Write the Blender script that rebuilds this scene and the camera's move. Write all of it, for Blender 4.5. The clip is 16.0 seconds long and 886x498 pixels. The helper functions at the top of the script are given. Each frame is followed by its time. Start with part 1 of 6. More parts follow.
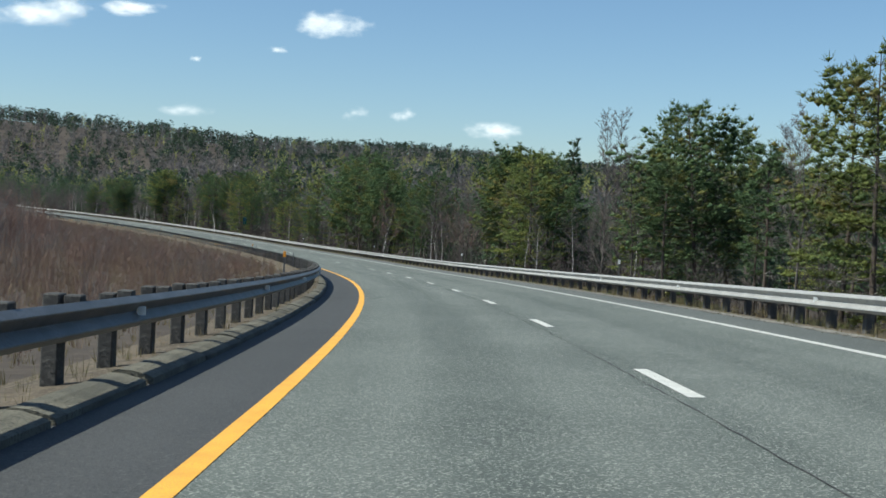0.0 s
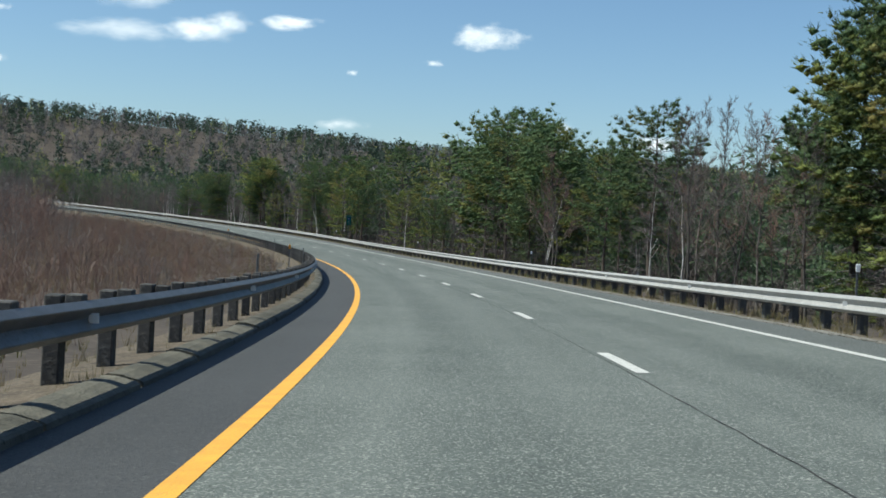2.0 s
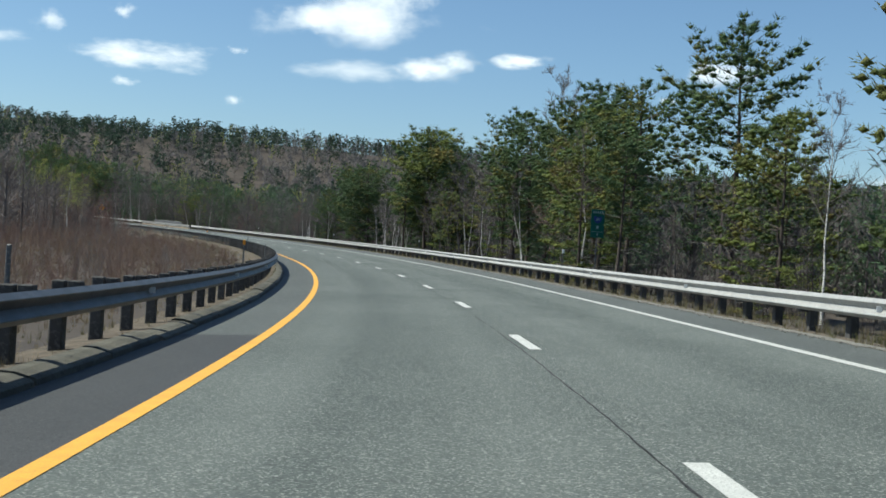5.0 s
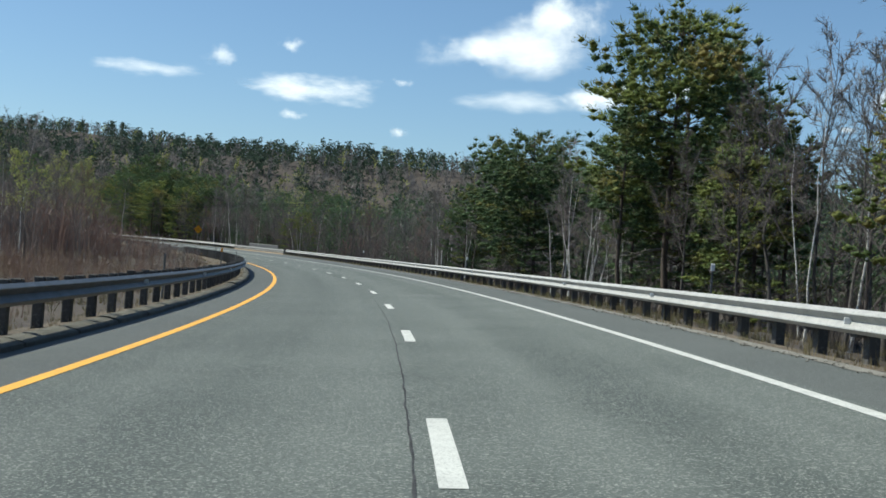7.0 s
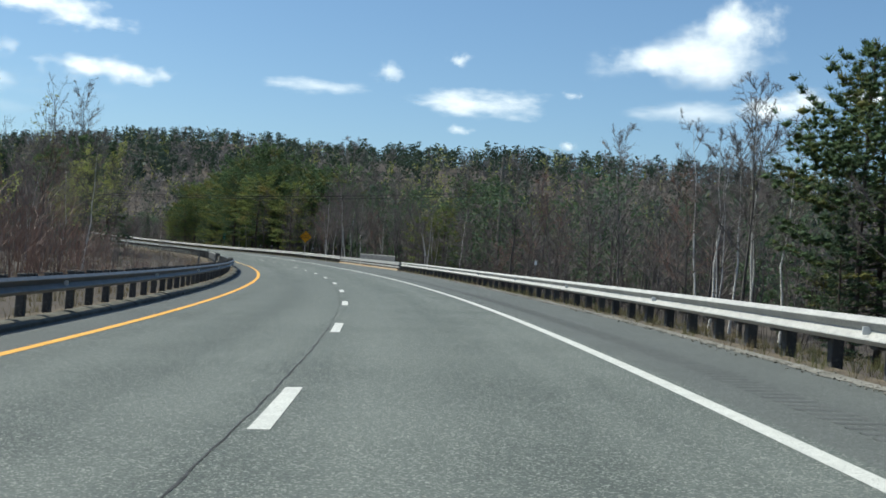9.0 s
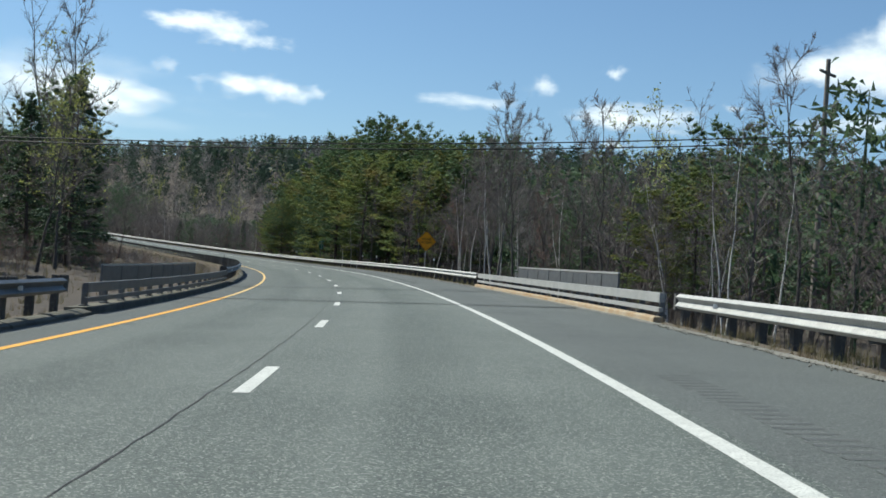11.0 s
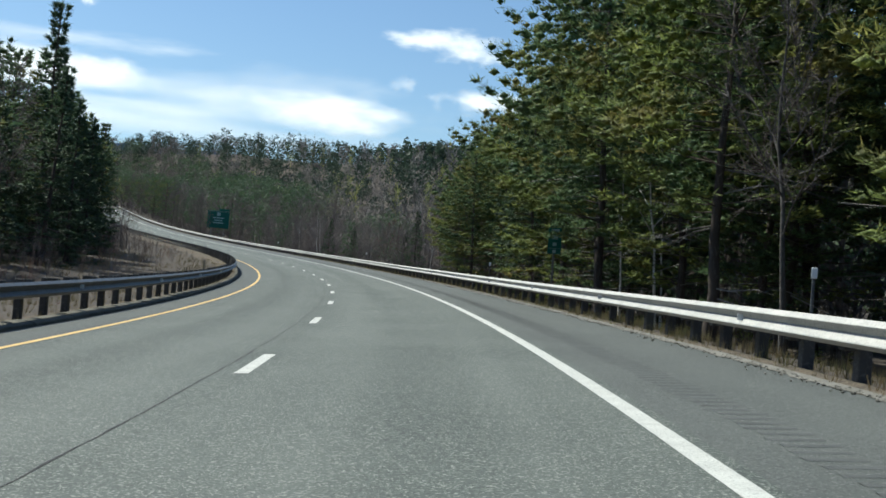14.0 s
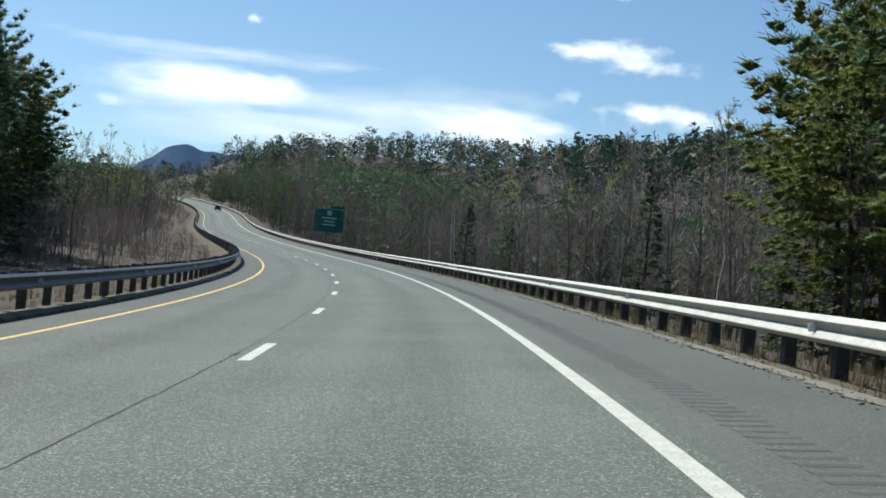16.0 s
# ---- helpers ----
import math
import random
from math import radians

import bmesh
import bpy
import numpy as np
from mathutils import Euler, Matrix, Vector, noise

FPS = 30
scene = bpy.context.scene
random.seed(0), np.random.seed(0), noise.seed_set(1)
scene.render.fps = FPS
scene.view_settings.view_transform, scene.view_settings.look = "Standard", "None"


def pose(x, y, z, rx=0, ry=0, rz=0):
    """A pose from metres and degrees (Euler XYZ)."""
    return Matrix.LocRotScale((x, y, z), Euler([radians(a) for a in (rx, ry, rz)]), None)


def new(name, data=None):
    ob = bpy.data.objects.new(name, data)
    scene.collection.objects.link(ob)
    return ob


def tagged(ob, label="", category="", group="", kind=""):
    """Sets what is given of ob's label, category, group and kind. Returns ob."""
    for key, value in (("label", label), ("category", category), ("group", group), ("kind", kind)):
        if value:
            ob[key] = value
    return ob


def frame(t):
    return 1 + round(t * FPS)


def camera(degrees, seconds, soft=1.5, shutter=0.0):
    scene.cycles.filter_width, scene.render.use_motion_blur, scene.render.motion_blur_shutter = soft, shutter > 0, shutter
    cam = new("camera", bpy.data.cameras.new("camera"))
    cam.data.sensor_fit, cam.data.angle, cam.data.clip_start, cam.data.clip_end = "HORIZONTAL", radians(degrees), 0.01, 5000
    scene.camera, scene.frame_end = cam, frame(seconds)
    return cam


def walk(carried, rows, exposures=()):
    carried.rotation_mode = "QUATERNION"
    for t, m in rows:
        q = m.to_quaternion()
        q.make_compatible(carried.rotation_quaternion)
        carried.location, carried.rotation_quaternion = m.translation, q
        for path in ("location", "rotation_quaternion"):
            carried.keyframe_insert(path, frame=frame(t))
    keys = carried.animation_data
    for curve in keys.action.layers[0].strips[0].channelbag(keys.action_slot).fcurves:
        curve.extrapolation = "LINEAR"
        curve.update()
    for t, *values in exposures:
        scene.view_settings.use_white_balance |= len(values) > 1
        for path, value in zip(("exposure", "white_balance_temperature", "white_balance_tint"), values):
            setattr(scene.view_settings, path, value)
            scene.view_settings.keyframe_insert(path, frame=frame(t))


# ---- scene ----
EXPO, KELVIN, TINT, CLOUD_GLOW = 0.30, 6280, 1, 1.0      # exposure in stops, white balance; brightness of sunlit cloud
# The walk: time, place, yaw to the left, pitch up, lean to the left
PATH = [
    (0.0, -2.361, -0.363, 1.121, 0.345, -1.380, 2.591),
    (0.5, -2.673, 17.512, 0.501, 1.989, -1.292, 2.893),
    (1.0, -3.544, 35.031, -0.102, 3.455, -1.285, 2.748),
    (1.5, -4.852, 52.598, -0.674, 5.215, -1.022, 2.831),
    (2.0, -6.661, 69.594, -1.200, 7.310, -0.989, 3.067),
    (2.5, -9.201, 87.962, -1.713, 8.972, -0.717, 3.157),
    (3.0, -12.280, 105.238, -2.123, 10.764, -0.626, 3.350),
    (3.5, -15.845, 122.999, -2.462, 12.491, -0.391, 3.377),
    (4.5, -24.179, 157.078, -2.912, 15.860, 0.062, 3.537),
    (5.2, -31.011, 180.405, -3.055, 18.302, 0.488, 3.657),
    (6.0, -40.283, 207.001, -2.989, 21.473, 1.027, 3.821),
    (6.5, -47.062, 223.537, -2.833, 23.200, 1.238, 3.549),
    (7.0, -54.316, 239.878, -2.638, 25.029, 1.378, 4.042),
    (7.5, -61.964, 255.733, -2.417, 26.971, 1.449, 3.613),
    (8.0, -70.261, 271.490, -2.177, 28.939, 1.459, 3.901),
    (8.5, -79.032, 286.897, -1.922, 30.554, 1.625, 4.252),
    (9.0, -88.333, 302.133, -1.648, 32.661, 1.602, 3.964),
    (9.8, -104.242, 325.513, -1.195, 35.649, 1.708, 3.955),
    (10.6, -121.371, 347.868, -0.723, 38.364, 1.852, 4.049),
    (11.5, -142.074, 372.367, -0.150, 41.124, 1.952, 4.413),
    (12.0, -154.243, 385.887, 0.192, 43.032, 1.924, 4.085),
    (12.5, -166.623, 398.826, 0.549, 44.904, 1.873, 4.386),
    (13.0, -179.299, 411.158, 0.923, 46.678, 2.048, 4.262),
    (13.5, -192.688, 423.337, 1.324, 48.480, 1.917, 4.555),
    (14.0, -206.245, 435.125, 1.711, 50.326, 2.009, 4.532),
    (14.5, -220.435, 446.562, 2.067, 52.118, 1.742, 4.650),
    (15.0, -234.629, 457.270, 2.403, 54.011, 1.929, 4.618),
    (15.3, -243.610, 463.697, 2.631, 55.194, 1.976, 4.714),
    (15.5, -249.634, 467.842, 2.790, 55.911, 2.029, 4.988),
    (16.0, -264.695, 477.825, 3.219, 57.688, 2.143, 4.862),
]
cam = camera(38.28, 16.0, soft=1.7)
walk(cam, [(t, pose(x, y, z, 90 + p, 0, w) @ pose(0, 0, 0, 0, 0, r)) for t, x, y, z, w, p, r in PATH],
     exposures=((0, EXPO, KELVIN, TINT), (16, EXPO, KELVIN, TINT)))

# ---- sky and sun ----
SUN_AZ, SUN_EL = 105, 52          # degrees to the left of +y, and up
world = bpy.data.worlds.new("sky")
scene.world = world
world.use_nodes = True
wn = world.node_tree
sky = wn.nodes.new("ShaderNodeTexSky")
sky.sky_type, sky.sun_disc = "NISHITA", False
sky.sun_elevation, sky.sun_rotation = radians(SUN_EL), radians(-SUN_AZ)
sky.air_density, sky.dust_density, sky.ozone_density, sky.altitude = 1.0, 0.6, 5.0, 300
wn.nodes["Background"].inputs["Strength"].default_value = 0.098
wn.links.new(sky.outputs[0], wn.nodes["Background"].inputs["Color"])
sun = new("sun", bpy.data.lights.new("sun", "SUN"))
sun.data.energy, sun.data.angle, sun.data.color = 5.0, radians(0.53), (1.0, 0.95, 0.87)
to_sun = Vector((-math.sin(radians(SUN_AZ)) * math.cos(radians(SUN_EL)), math.cos(radians(SUN_AZ)) * math.cos(radians(SUN_EL)), math.sin(radians(SUN_EL))))
sun.rotation_euler = to_sun.to_track_quat("Z", "Y").to_euler()
sun.location = to_sun * 300


# ---- materials ----
def material(name, c1, c2, scale=4.0, rough=0.85, bump=0.0, fine=60.0, c3=None, share=0.5, metal=0.0, random_tone=0.0, stretch=(1, 1, 1), coords="Object", spec=0.3):
    """Two tones mixed by a coarse noise, broken by a fine one, with a fine relief."""
    m = bpy.data.materials.new(name)
    m.use_nodes = True
    n, l = m.node_tree.nodes, m.node_tree.links
    b = n["Principled BSDF"]
    tc = n.new("ShaderNodeTexCoord")
    mp = n.new("ShaderNodeMapping")
    mp.inputs["Scale"].default_value = stretch
    l.new(tc.outputs[coords], mp.inputs["Vector"])
    coarse = n.new("ShaderNodeTexNoise")
    coarse.inputs["Scale"].default_value, coarse.inputs["Detail"].default_value = scale, 6
    l.new(mp.outputs[0], coarse.inputs["Vector"])
    ramp = n.new("ShaderNodeMapRange")
    ramp.inputs["From Min"].default_value, ramp.inputs["From Max"].default_value = 0.5 - 0.2 * share - 0.05, 0.5 + 0.2 * share + 0.05
    l.new(coarse.outputs["Fac"], ramp.inputs["Value"])
    mix = n.new("ShaderNodeMix")
    mix.data_type = "RGBA"
    mix.inputs["A"].default_value, mix.inputs["B"].default_value = (*c1, 1), (*c2, 1)
    l.new(ramp.outputs[0], mix.inputs["Factor"])
    colour = mix.outputs["Result"]
    grain = n.new("ShaderNodeTexNoise")
    grain.inputs["Scale"].default_value, grain.inputs["Detail"].default_value = fine, 3
    l.new(mp.outputs[0], grain.inputs["Vector"])
    if c3:
        g2 = n.new("ShaderNodeMapRange")
        g2.inputs["From Min"].default_value, g2.inputs["From Max"].default_value = 0.52, 0.68
        l.new(grain.outputs["Fac"], g2.inputs["Value"])
        m2 = n.new("ShaderNodeMix")
        m2.data_type = "RGBA"
        m2.inputs["B"].default_value = (*c3, 1)
        l.new(colour, m2.inputs["A"])
        l.new(g2.outputs[0], m2.inputs["Factor"])
        colour = m2.outputs["Result"]
    if random_tone:
        info = n.new("ShaderNodeObjectInfo")
        tone = n.new("ShaderNodeMapRange")
        tone.inputs["To Min"].default_value, tone.inputs["To Max"].default_value = 1 - random_tone, 1 + random_tone
        l.new(info.outputs["Random"], tone.inputs["Value"])
        hsv = n.new("ShaderNodeHueSaturation")
        l.new(tone.outputs[0], hsv.inputs["Value"])
        l.new(colour, hsv.inputs["Color"])
        colour = hsv.outputs["Color"]
    l.new(colour, b.inputs["Base Color"])
    b.inputs["Roughness"].default_value, b.inputs["Metallic"].default_value = rough, metal
    b.inputs["Specular IOR Level"].default_value = spec
    if bump:
        bp = n.new("ShaderNodeBump")
        bp.inputs["Strength"].default_value, bp.inputs["Distance"].default_value = min(1.0, bump), 0.02
        l.new(grain.outputs["Fac"], bp.inputs["Height"])
        l.new(bp.outputs[0], b.inputs["Normal"])
    return m


def foliage(name, c1, c2, tone=0.3, translucent=0.25, scale=0.6, c3=None):
    """Leaves and needles: tone varies clump by clump and tree by tree; some light comes through."""
    m = bpy.data.materials.new(name)
    m.use_nodes = True
    n, l = m.node_tree.nodes, m.node_tree.links
    b = n["Principled BSDF"]
    tc, noi, mix = n.new("ShaderNodeTexCoord"), n.new("ShaderNodeTexNoise"), n.new("ShaderNodeMix")
    mix.data_type = "RGBA"
    noi.inputs["Scale"].default_value = scale
    l.new(tc.outputs["Object"], noi.inputs["Vector"])
    mr = n.new("ShaderNodeMapRange")
    mr.inputs["From Min"].default_value, mr.inputs["From Max"].default_value = 0.35, 0.65
    l.new(noi.outputs["Fac"], mr.inputs["Value"])
    mix.inputs["A"].default_value, mix.inputs["B"].default_value = (*c1, 1), (*c2, 1)
    l.new(mr.outputs[0], mix.inputs["Factor"])
    colour = mix.outputs["Result"]
    if c3:          # patches of old or yellowing needles
        n2, m2, x2 = n.new("ShaderNodeTexNoise"), n.new("ShaderNodeMapRange"), n.new("ShaderNodeMix")
        x2.data_type = "RGBA"
        n2.inputs["Scale"].default_value, n2.inputs["Detail"].default_value = scale * 0.62, 1
        l.new(tc.outputs["Object"], n2.inputs["Vector"])
        m2.inputs["From Min"].default_value, m2.inputs["From Max"].default_value = 0.53, 0.68
        l.new(n2.outputs["Fac"], m2.inputs["Value"])
        l.new(m2.outputs[0], x2.inputs["Factor"])
        l.new(colour, x2.inputs["A"])
        x2.inputs["B"].default_value = (*c3, 1)
        colour = x2.outputs["Result"]
    geo, add = n.new("ShaderNodeNewGeometry"), n.new("ShaderNodeMath")
    info = n.new("ShaderNodeObjectInfo")
    add.operation = "ADD"
    l.new(geo.outputs["Random Per Island"], add.inputs[0])
    l.new(info.outputs["Random"], add.inputs[1])
    tv = n.new("ShaderNodeMapRange")
    tv.inputs["From Max"].default_value = 2.0
    tv.inputs["To Min"].default_value, tv.inputs["To Max"].default_value = 1 - tone, 1 + tone
    l.new(add.outputs[0], tv.inputs["Value"])
    hsv = n.new("ShaderNodeHueSaturation")
    l.new(tv.outputs[0], hsv.inputs["Value"])
    l.new(colour, hsv.inputs["Color"])
    if c3:          # needles too fine to stand out singly
        grain, gr, gm, bp = n.new("ShaderNodeTexNoise"), n.new("ShaderNodeMapRange"), n.new("ShaderNodeMath"), n.new("ShaderNodeBump")
        grain.inputs["Scale"].default_value, grain.inputs["Detail"].default_value = 9.0, 4
        l.new(tc.outputs["Object"], grain.inputs["Vector"])
        gr.inputs["From Min"].default_value, gr.inputs["From Max"].default_value, gr.inputs["To Min"].default_value, gr.inputs["To Max"].default_value = 0.35, 0.65, 0.45, 1.45
        l.new(grain.outputs["Fac"], gr.inputs["Value"])
        gm.operation = "MULTIPLY"
        l.new(tv.outputs[0], gm.inputs[0])
        l.new(gr.outputs[0], gm.inputs[1])
        l.new(gm.outputs[0], hsv.inputs["Value"])
        bp.inputs["Strength"].default_value, bp.inputs["Distance"].default_value = 0.9, 0.12
        l.new(grain.outputs["Fac"], bp.inputs["Height"])
        l.new(bp.outputs[0], b.inputs["Normal"])
    l.new(hsv.outputs["Color"], b.inputs["Base Color"])
    b.inputs["Roughness"].default_value = 0.6
    b.inputs["Specular IOR Level"].default_value = 0.25
    if translucent:
        tr, ms = n.new("ShaderNodeBsdfTranslucent"), n.new("ShaderNodeMixShader")
        l.new(hsv.outputs["Color"], tr.inputs["Color"])
        ms.inputs[0].default_value = translucent
        l.new(b.outputs[0], ms.inputs[1])
        l.new(tr.outputs[0], ms.inputs[2])
        l.new(ms.outputs[0], n["Material Output"].inputs["Surface"])
    return m


def asphalt(name, dark, light, stone, worn, ride_depth=0.5):
    """Rolled asphalt: pale aggregate in a grey binder, wheel tracks along the road (uv = metres along and across), patches of wear."""
    m = bpy.data.materials.new(name)
    m.use_nodes = True
    n, l = m.node_tree.nodes, m.node_tree.links
    b = n["Principled BSDF"]
    tc = n.new("ShaderNodeTexCoord")
    big = n.new("ShaderNodeTexNoise")
    big.inputs["Scale"].default_value, big.inputs["Detail"].default_value = 0.35, 5
    l.new(tc.outputs["Object"], big.inputs["Vector"])
    mp = n.new("ShaderNodeMapping")
    mp.inputs["Scale"].default_value = (0.02, 1.1, 1)
    l.new(tc.outputs["UV"], mp.inputs["Vector"])
    track = n.new("ShaderNodeTexNoise")
    track.inputs["Scale"].default_value, track.inputs["Detail"].default_value = 1.0, 3
    l.new(mp.outputs[0], track.inputs["Vector"])
    # oil-darkened lane middles and polished wheel tracks, 1.87 m and 0.9 m off the lane line and lane middle
    split, side, off, lane = n.new("ShaderNodeSeparateXYZ"), n.new("ShaderNodeMath"), n.new("ShaderNodeMath"), n.new("ShaderNodeMath")
    l.new(tc.outputs["UV"], split.inputs[0])
    side.operation, off.operation, lane.operation = "ABSOLUTE", "SUBTRACT", "ABSOLUTE"
    l.new(split.outputs[1], side.inputs[0])
    l.new(side.outputs[0], off.inputs[0])
    off.inputs[1].default_value = 1.87
    l.new(off.outputs[0], lane.inputs[0])
    ride = n.new("ShaderNodeFloatCurve")
    for k, (cx, cy) in enumerate(((0.0, 0.30), (0.16, 0.36), (0.42, 0.62), (0.56, 0.60), (1.0, 0.44))):
        if k in (0, 4):
            ride.mapping.curves[0].points[-1 if k else 0].location = (cx, cy)
        else:
            ride.mapping.curves[0].points.new(cx, cy)
    ride.mapping.update()
    half = n.new("ShaderNodeMath")
    half.operation = "MULTIPLY"
    half.inputs[1].default_value = 0.5
    l.new(lane.outputs[0], half.inputs[0])
    l.new(half.outputs[0], ride.inputs["Value"])
    s0, s = n.new("ShaderNodeMath"), n.new("ShaderNodeMath")
    s0.operation, s.operation = "ADD", "ADD"
    l.new(big.outputs["Fac"], s0.inputs[0])
    l.new(track.outputs["Fac"], s0.inputs[1])
    wheel = n.new("ShaderNodeMapRange")
    wheel.inputs["To Min"].default_value, wheel.inputs["To Max"].default_value = -ride_depth, ride_depth
    l.new(ride.outputs[0], wheel.inputs["Value"])
    l.new(s0.outputs[0], s.inputs[0])
    l.new(wheel.outputs[0], s.inputs[1])
    r = n.new("ShaderNodeMapRange")
    r.inputs["From Min"].default_value, r.inputs["From Max"].default_value = 0.72, 1.28
    l.new(s.outputs[0], r.inputs["Value"])
    mix = n.new("ShaderNodeMix")
    mix.data_type = "RGBA"
    mix.inputs["A"].default_value, mix.inputs["B"].default_value = (*dark, 1), (*light, 1)
    l.new(r.outputs[0], mix.inputs["Factor"])
    vor = n.new("ShaderNodeTexVoronoi")
    vor.inputs["Scale"].default_value = 74
    l.new(tc.outputs["Object"], vor.inputs["Vector"])
    sep = n.new("ShaderNodeSeparateColor")
    l.new(vor.outputs["Color"], sep.inputs["Color"])
    pick = n.new("ShaderNodeMapRange")
    pick.inputs["From Min"].default_value, pick.inputs["From Max"].default_value = 1 - worn, 1.0
    l.new(sep.outputs[0], pick.inputs["Value"])
    m2 = n.new("ShaderNodeMix")
    m2.data_type = "RGBA"
    m2.inputs["B"].default_value = (*stone, 1)
    l.new(mix.outputs["Result"], m2.inputs["A"])
    l.new(pick.outputs[0], m2.inputs["Factor"])
    low = n.new("ShaderNodeMapRange")
    low.inputs["From Min"].default_value, low.inputs["From Max"].default_value = 0.0, 0.3
    low.inputs["To Min"].default_value = 0.5
    l.new(sep.outputs[1], low.inputs["Value"])
    m3 = n.new("ShaderNodeMix")
    m3.data_type, m3.blend_type = "RGBA", "MULTIPLY"
    m3.inputs["Factor"].default_value = 1.0
    l.new(m2.outputs["Result"], m3.inputs["A"])
    l.new(low.outputs[0], m3.inputs["B"])
    # the paving turns darker past the first bend, most of all in the left lane
    past_bend, left, dim = n.new("ShaderNodeMapRange"), n.new("ShaderNodeMapRange"), n.new("ShaderNodeMath")
    past_bend.inputs["From Min"].default_value, past_bend.inputs["From Max"].default_value, past_bend.inputs["To Min"].default_value, past_bend.inputs["To Max"].default_value = 130, 260, 0.0, 1.0
    l.new(split.outputs[0], past_bend.inputs["Value"])
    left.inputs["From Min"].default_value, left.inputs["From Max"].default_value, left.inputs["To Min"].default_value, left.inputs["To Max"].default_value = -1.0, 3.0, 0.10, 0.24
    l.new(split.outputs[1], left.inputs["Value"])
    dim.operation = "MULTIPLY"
    l.new(past_bend.outputs[0], dim.inputs[0])
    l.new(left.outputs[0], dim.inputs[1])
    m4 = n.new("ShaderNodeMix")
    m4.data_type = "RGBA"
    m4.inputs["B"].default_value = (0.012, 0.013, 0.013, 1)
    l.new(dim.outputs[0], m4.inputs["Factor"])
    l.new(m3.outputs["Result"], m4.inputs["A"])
    l.new(m4.outputs["Result"], b.inputs["Base Color"])
    b.inputs["Roughness"].default_value = 0.82
    b.inputs["Specular IOR Level"].default_value = 0.4
    bp = n.new("ShaderNodeBump")
    bp.inputs["Strength"].default_value, bp.inputs["Distance"].default_value = 0.5, 0.006
    l.new(vor.outputs["Distance"], bp.inputs["Height"])
    l.new(bp.outputs[0], b.inputs["Normal"])
    return m


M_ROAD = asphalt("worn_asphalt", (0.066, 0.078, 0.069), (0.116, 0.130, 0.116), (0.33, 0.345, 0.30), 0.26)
M_SHOULDER_NEW = asphalt("new_asphalt", (0.044, 0.045, 0.045), (0.060, 0.061, 0.061), (0.105, 0.105, 0.10), 0.15, 0.0)
M_SHOULDER = asphalt("shoulder_asphalt", (0.079, 0.087, 0.080), (0.109, 0.118, 0.108), (0.20, 0.20, 0.19), 0.2, 0.0)
M_YELLOW = material("yellow_road_paint", (0.78, 0.40, 0.055), (0.66, 0.33, 0.05), 3.0, 0.7, 0.3, 70, (0.50, 0.28, 0.07))
M_YELLOW_PALE = material("pale_yellow_road_paint", (0.70, 0.50, 0.20), (0.62, 0.40, 0.13), 3.0, 0.7, 0.3, 70, (0.45, 0.33, 0.16))
M_WHITE = material("white_road_paint", (0.57, 0.57, 0.525), (0.48, 0.48, 0.445), 5.0, 0.75, 0.3, 55, (0.30, 0.30, 0.28))
M_TAR = material("joint_tar", (0.018, 0.018, 0.018), (0.05, 0.05, 0.05), 6.0, 0.8, 0.4, 80)
M_GROOVE = material("groove_asphalt", (0.075, 0.08, 0.078), (0.10, 0.105, 0.102), 3.0, 0.9, 0.5, 60)
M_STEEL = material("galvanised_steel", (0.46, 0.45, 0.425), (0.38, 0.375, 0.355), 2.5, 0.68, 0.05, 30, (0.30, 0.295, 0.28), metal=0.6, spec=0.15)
# right rail's steel with the shade of the road-facing side in its colour
M_STEEL_SHADED = material("shaded_galvanised_steel", (0.155, 0.160, 0.165), (0.105, 0.110, 0.115), 2.5, 0.5, 0.08, 30, (0.095, 0.095, 0.093), metal=0.6, spec=0.3)
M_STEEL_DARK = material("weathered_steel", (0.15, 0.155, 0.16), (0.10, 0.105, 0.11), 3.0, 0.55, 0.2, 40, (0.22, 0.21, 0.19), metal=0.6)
M_POST = material("weathered_post", (0.075, 0.072, 0.068), (0.048, 0.046, 0.044), 3.0, 0.85, 0.5, 25, (0.11, 0.105, 0.095), random_tone=0.25)
M_KERB = material("kerb_concrete", (0.150, 0.140, 0.108), (0.085, 0.081, 0.064), 1.6, 0.92, 0.8, 30, (0.065, 0.062, 0.05), random_tone=0.12)
M_GRANITE = material("rust_stained_granite", (0.36, 0.29, 0.20), (0.30, 0.185, 0.085), 1.2, 0.85, 0.6, 25, (0.42, 0.38, 0.30))
M_CONCRETE = material("bridge_concrete", (0.42, 0.41, 0.38), (0.33, 0.32, 0.29), 0.8, 0.9, 0.4, 20, (0.24, 0.23, 0.21))
M_GRAVEL = material("gravel", (0.20, 0.19, 0.165), (0.13, 0.125, 0.105), 1.5, 0.95, 1.0, 28, (0.27, 0.26, 0.235))
M_VERGE = material("grassy_verge_soil", (0.118, 0.092, 0.064), (0.060, 0.049, 0.036), 2.2, 0.97, 1.0, 22, (0.19, 0.16, 0.12))
# litter tone lowered to hold the shade under dense twigs
M_SOIL = material("dry_grass_and_shaded_litter", (0.074, 0.059, 0.046), (0.050, 0.041, 0.034), 0.25, 0.97, 1.0, 5, (0.094, 0.076, 0.060))
M_VERGE_GRASS = foliage("verge_grass", (0.150, 0.150, 0.062), (0.185, 0.140, 0.078), 0.4, 0.25, 0.5)
M_DRYGRASS = foliage("dry_grass", (0.26, 0.20, 0.11), (0.14, 0.135, 0.062), 0.4, 0.25, 0.3)
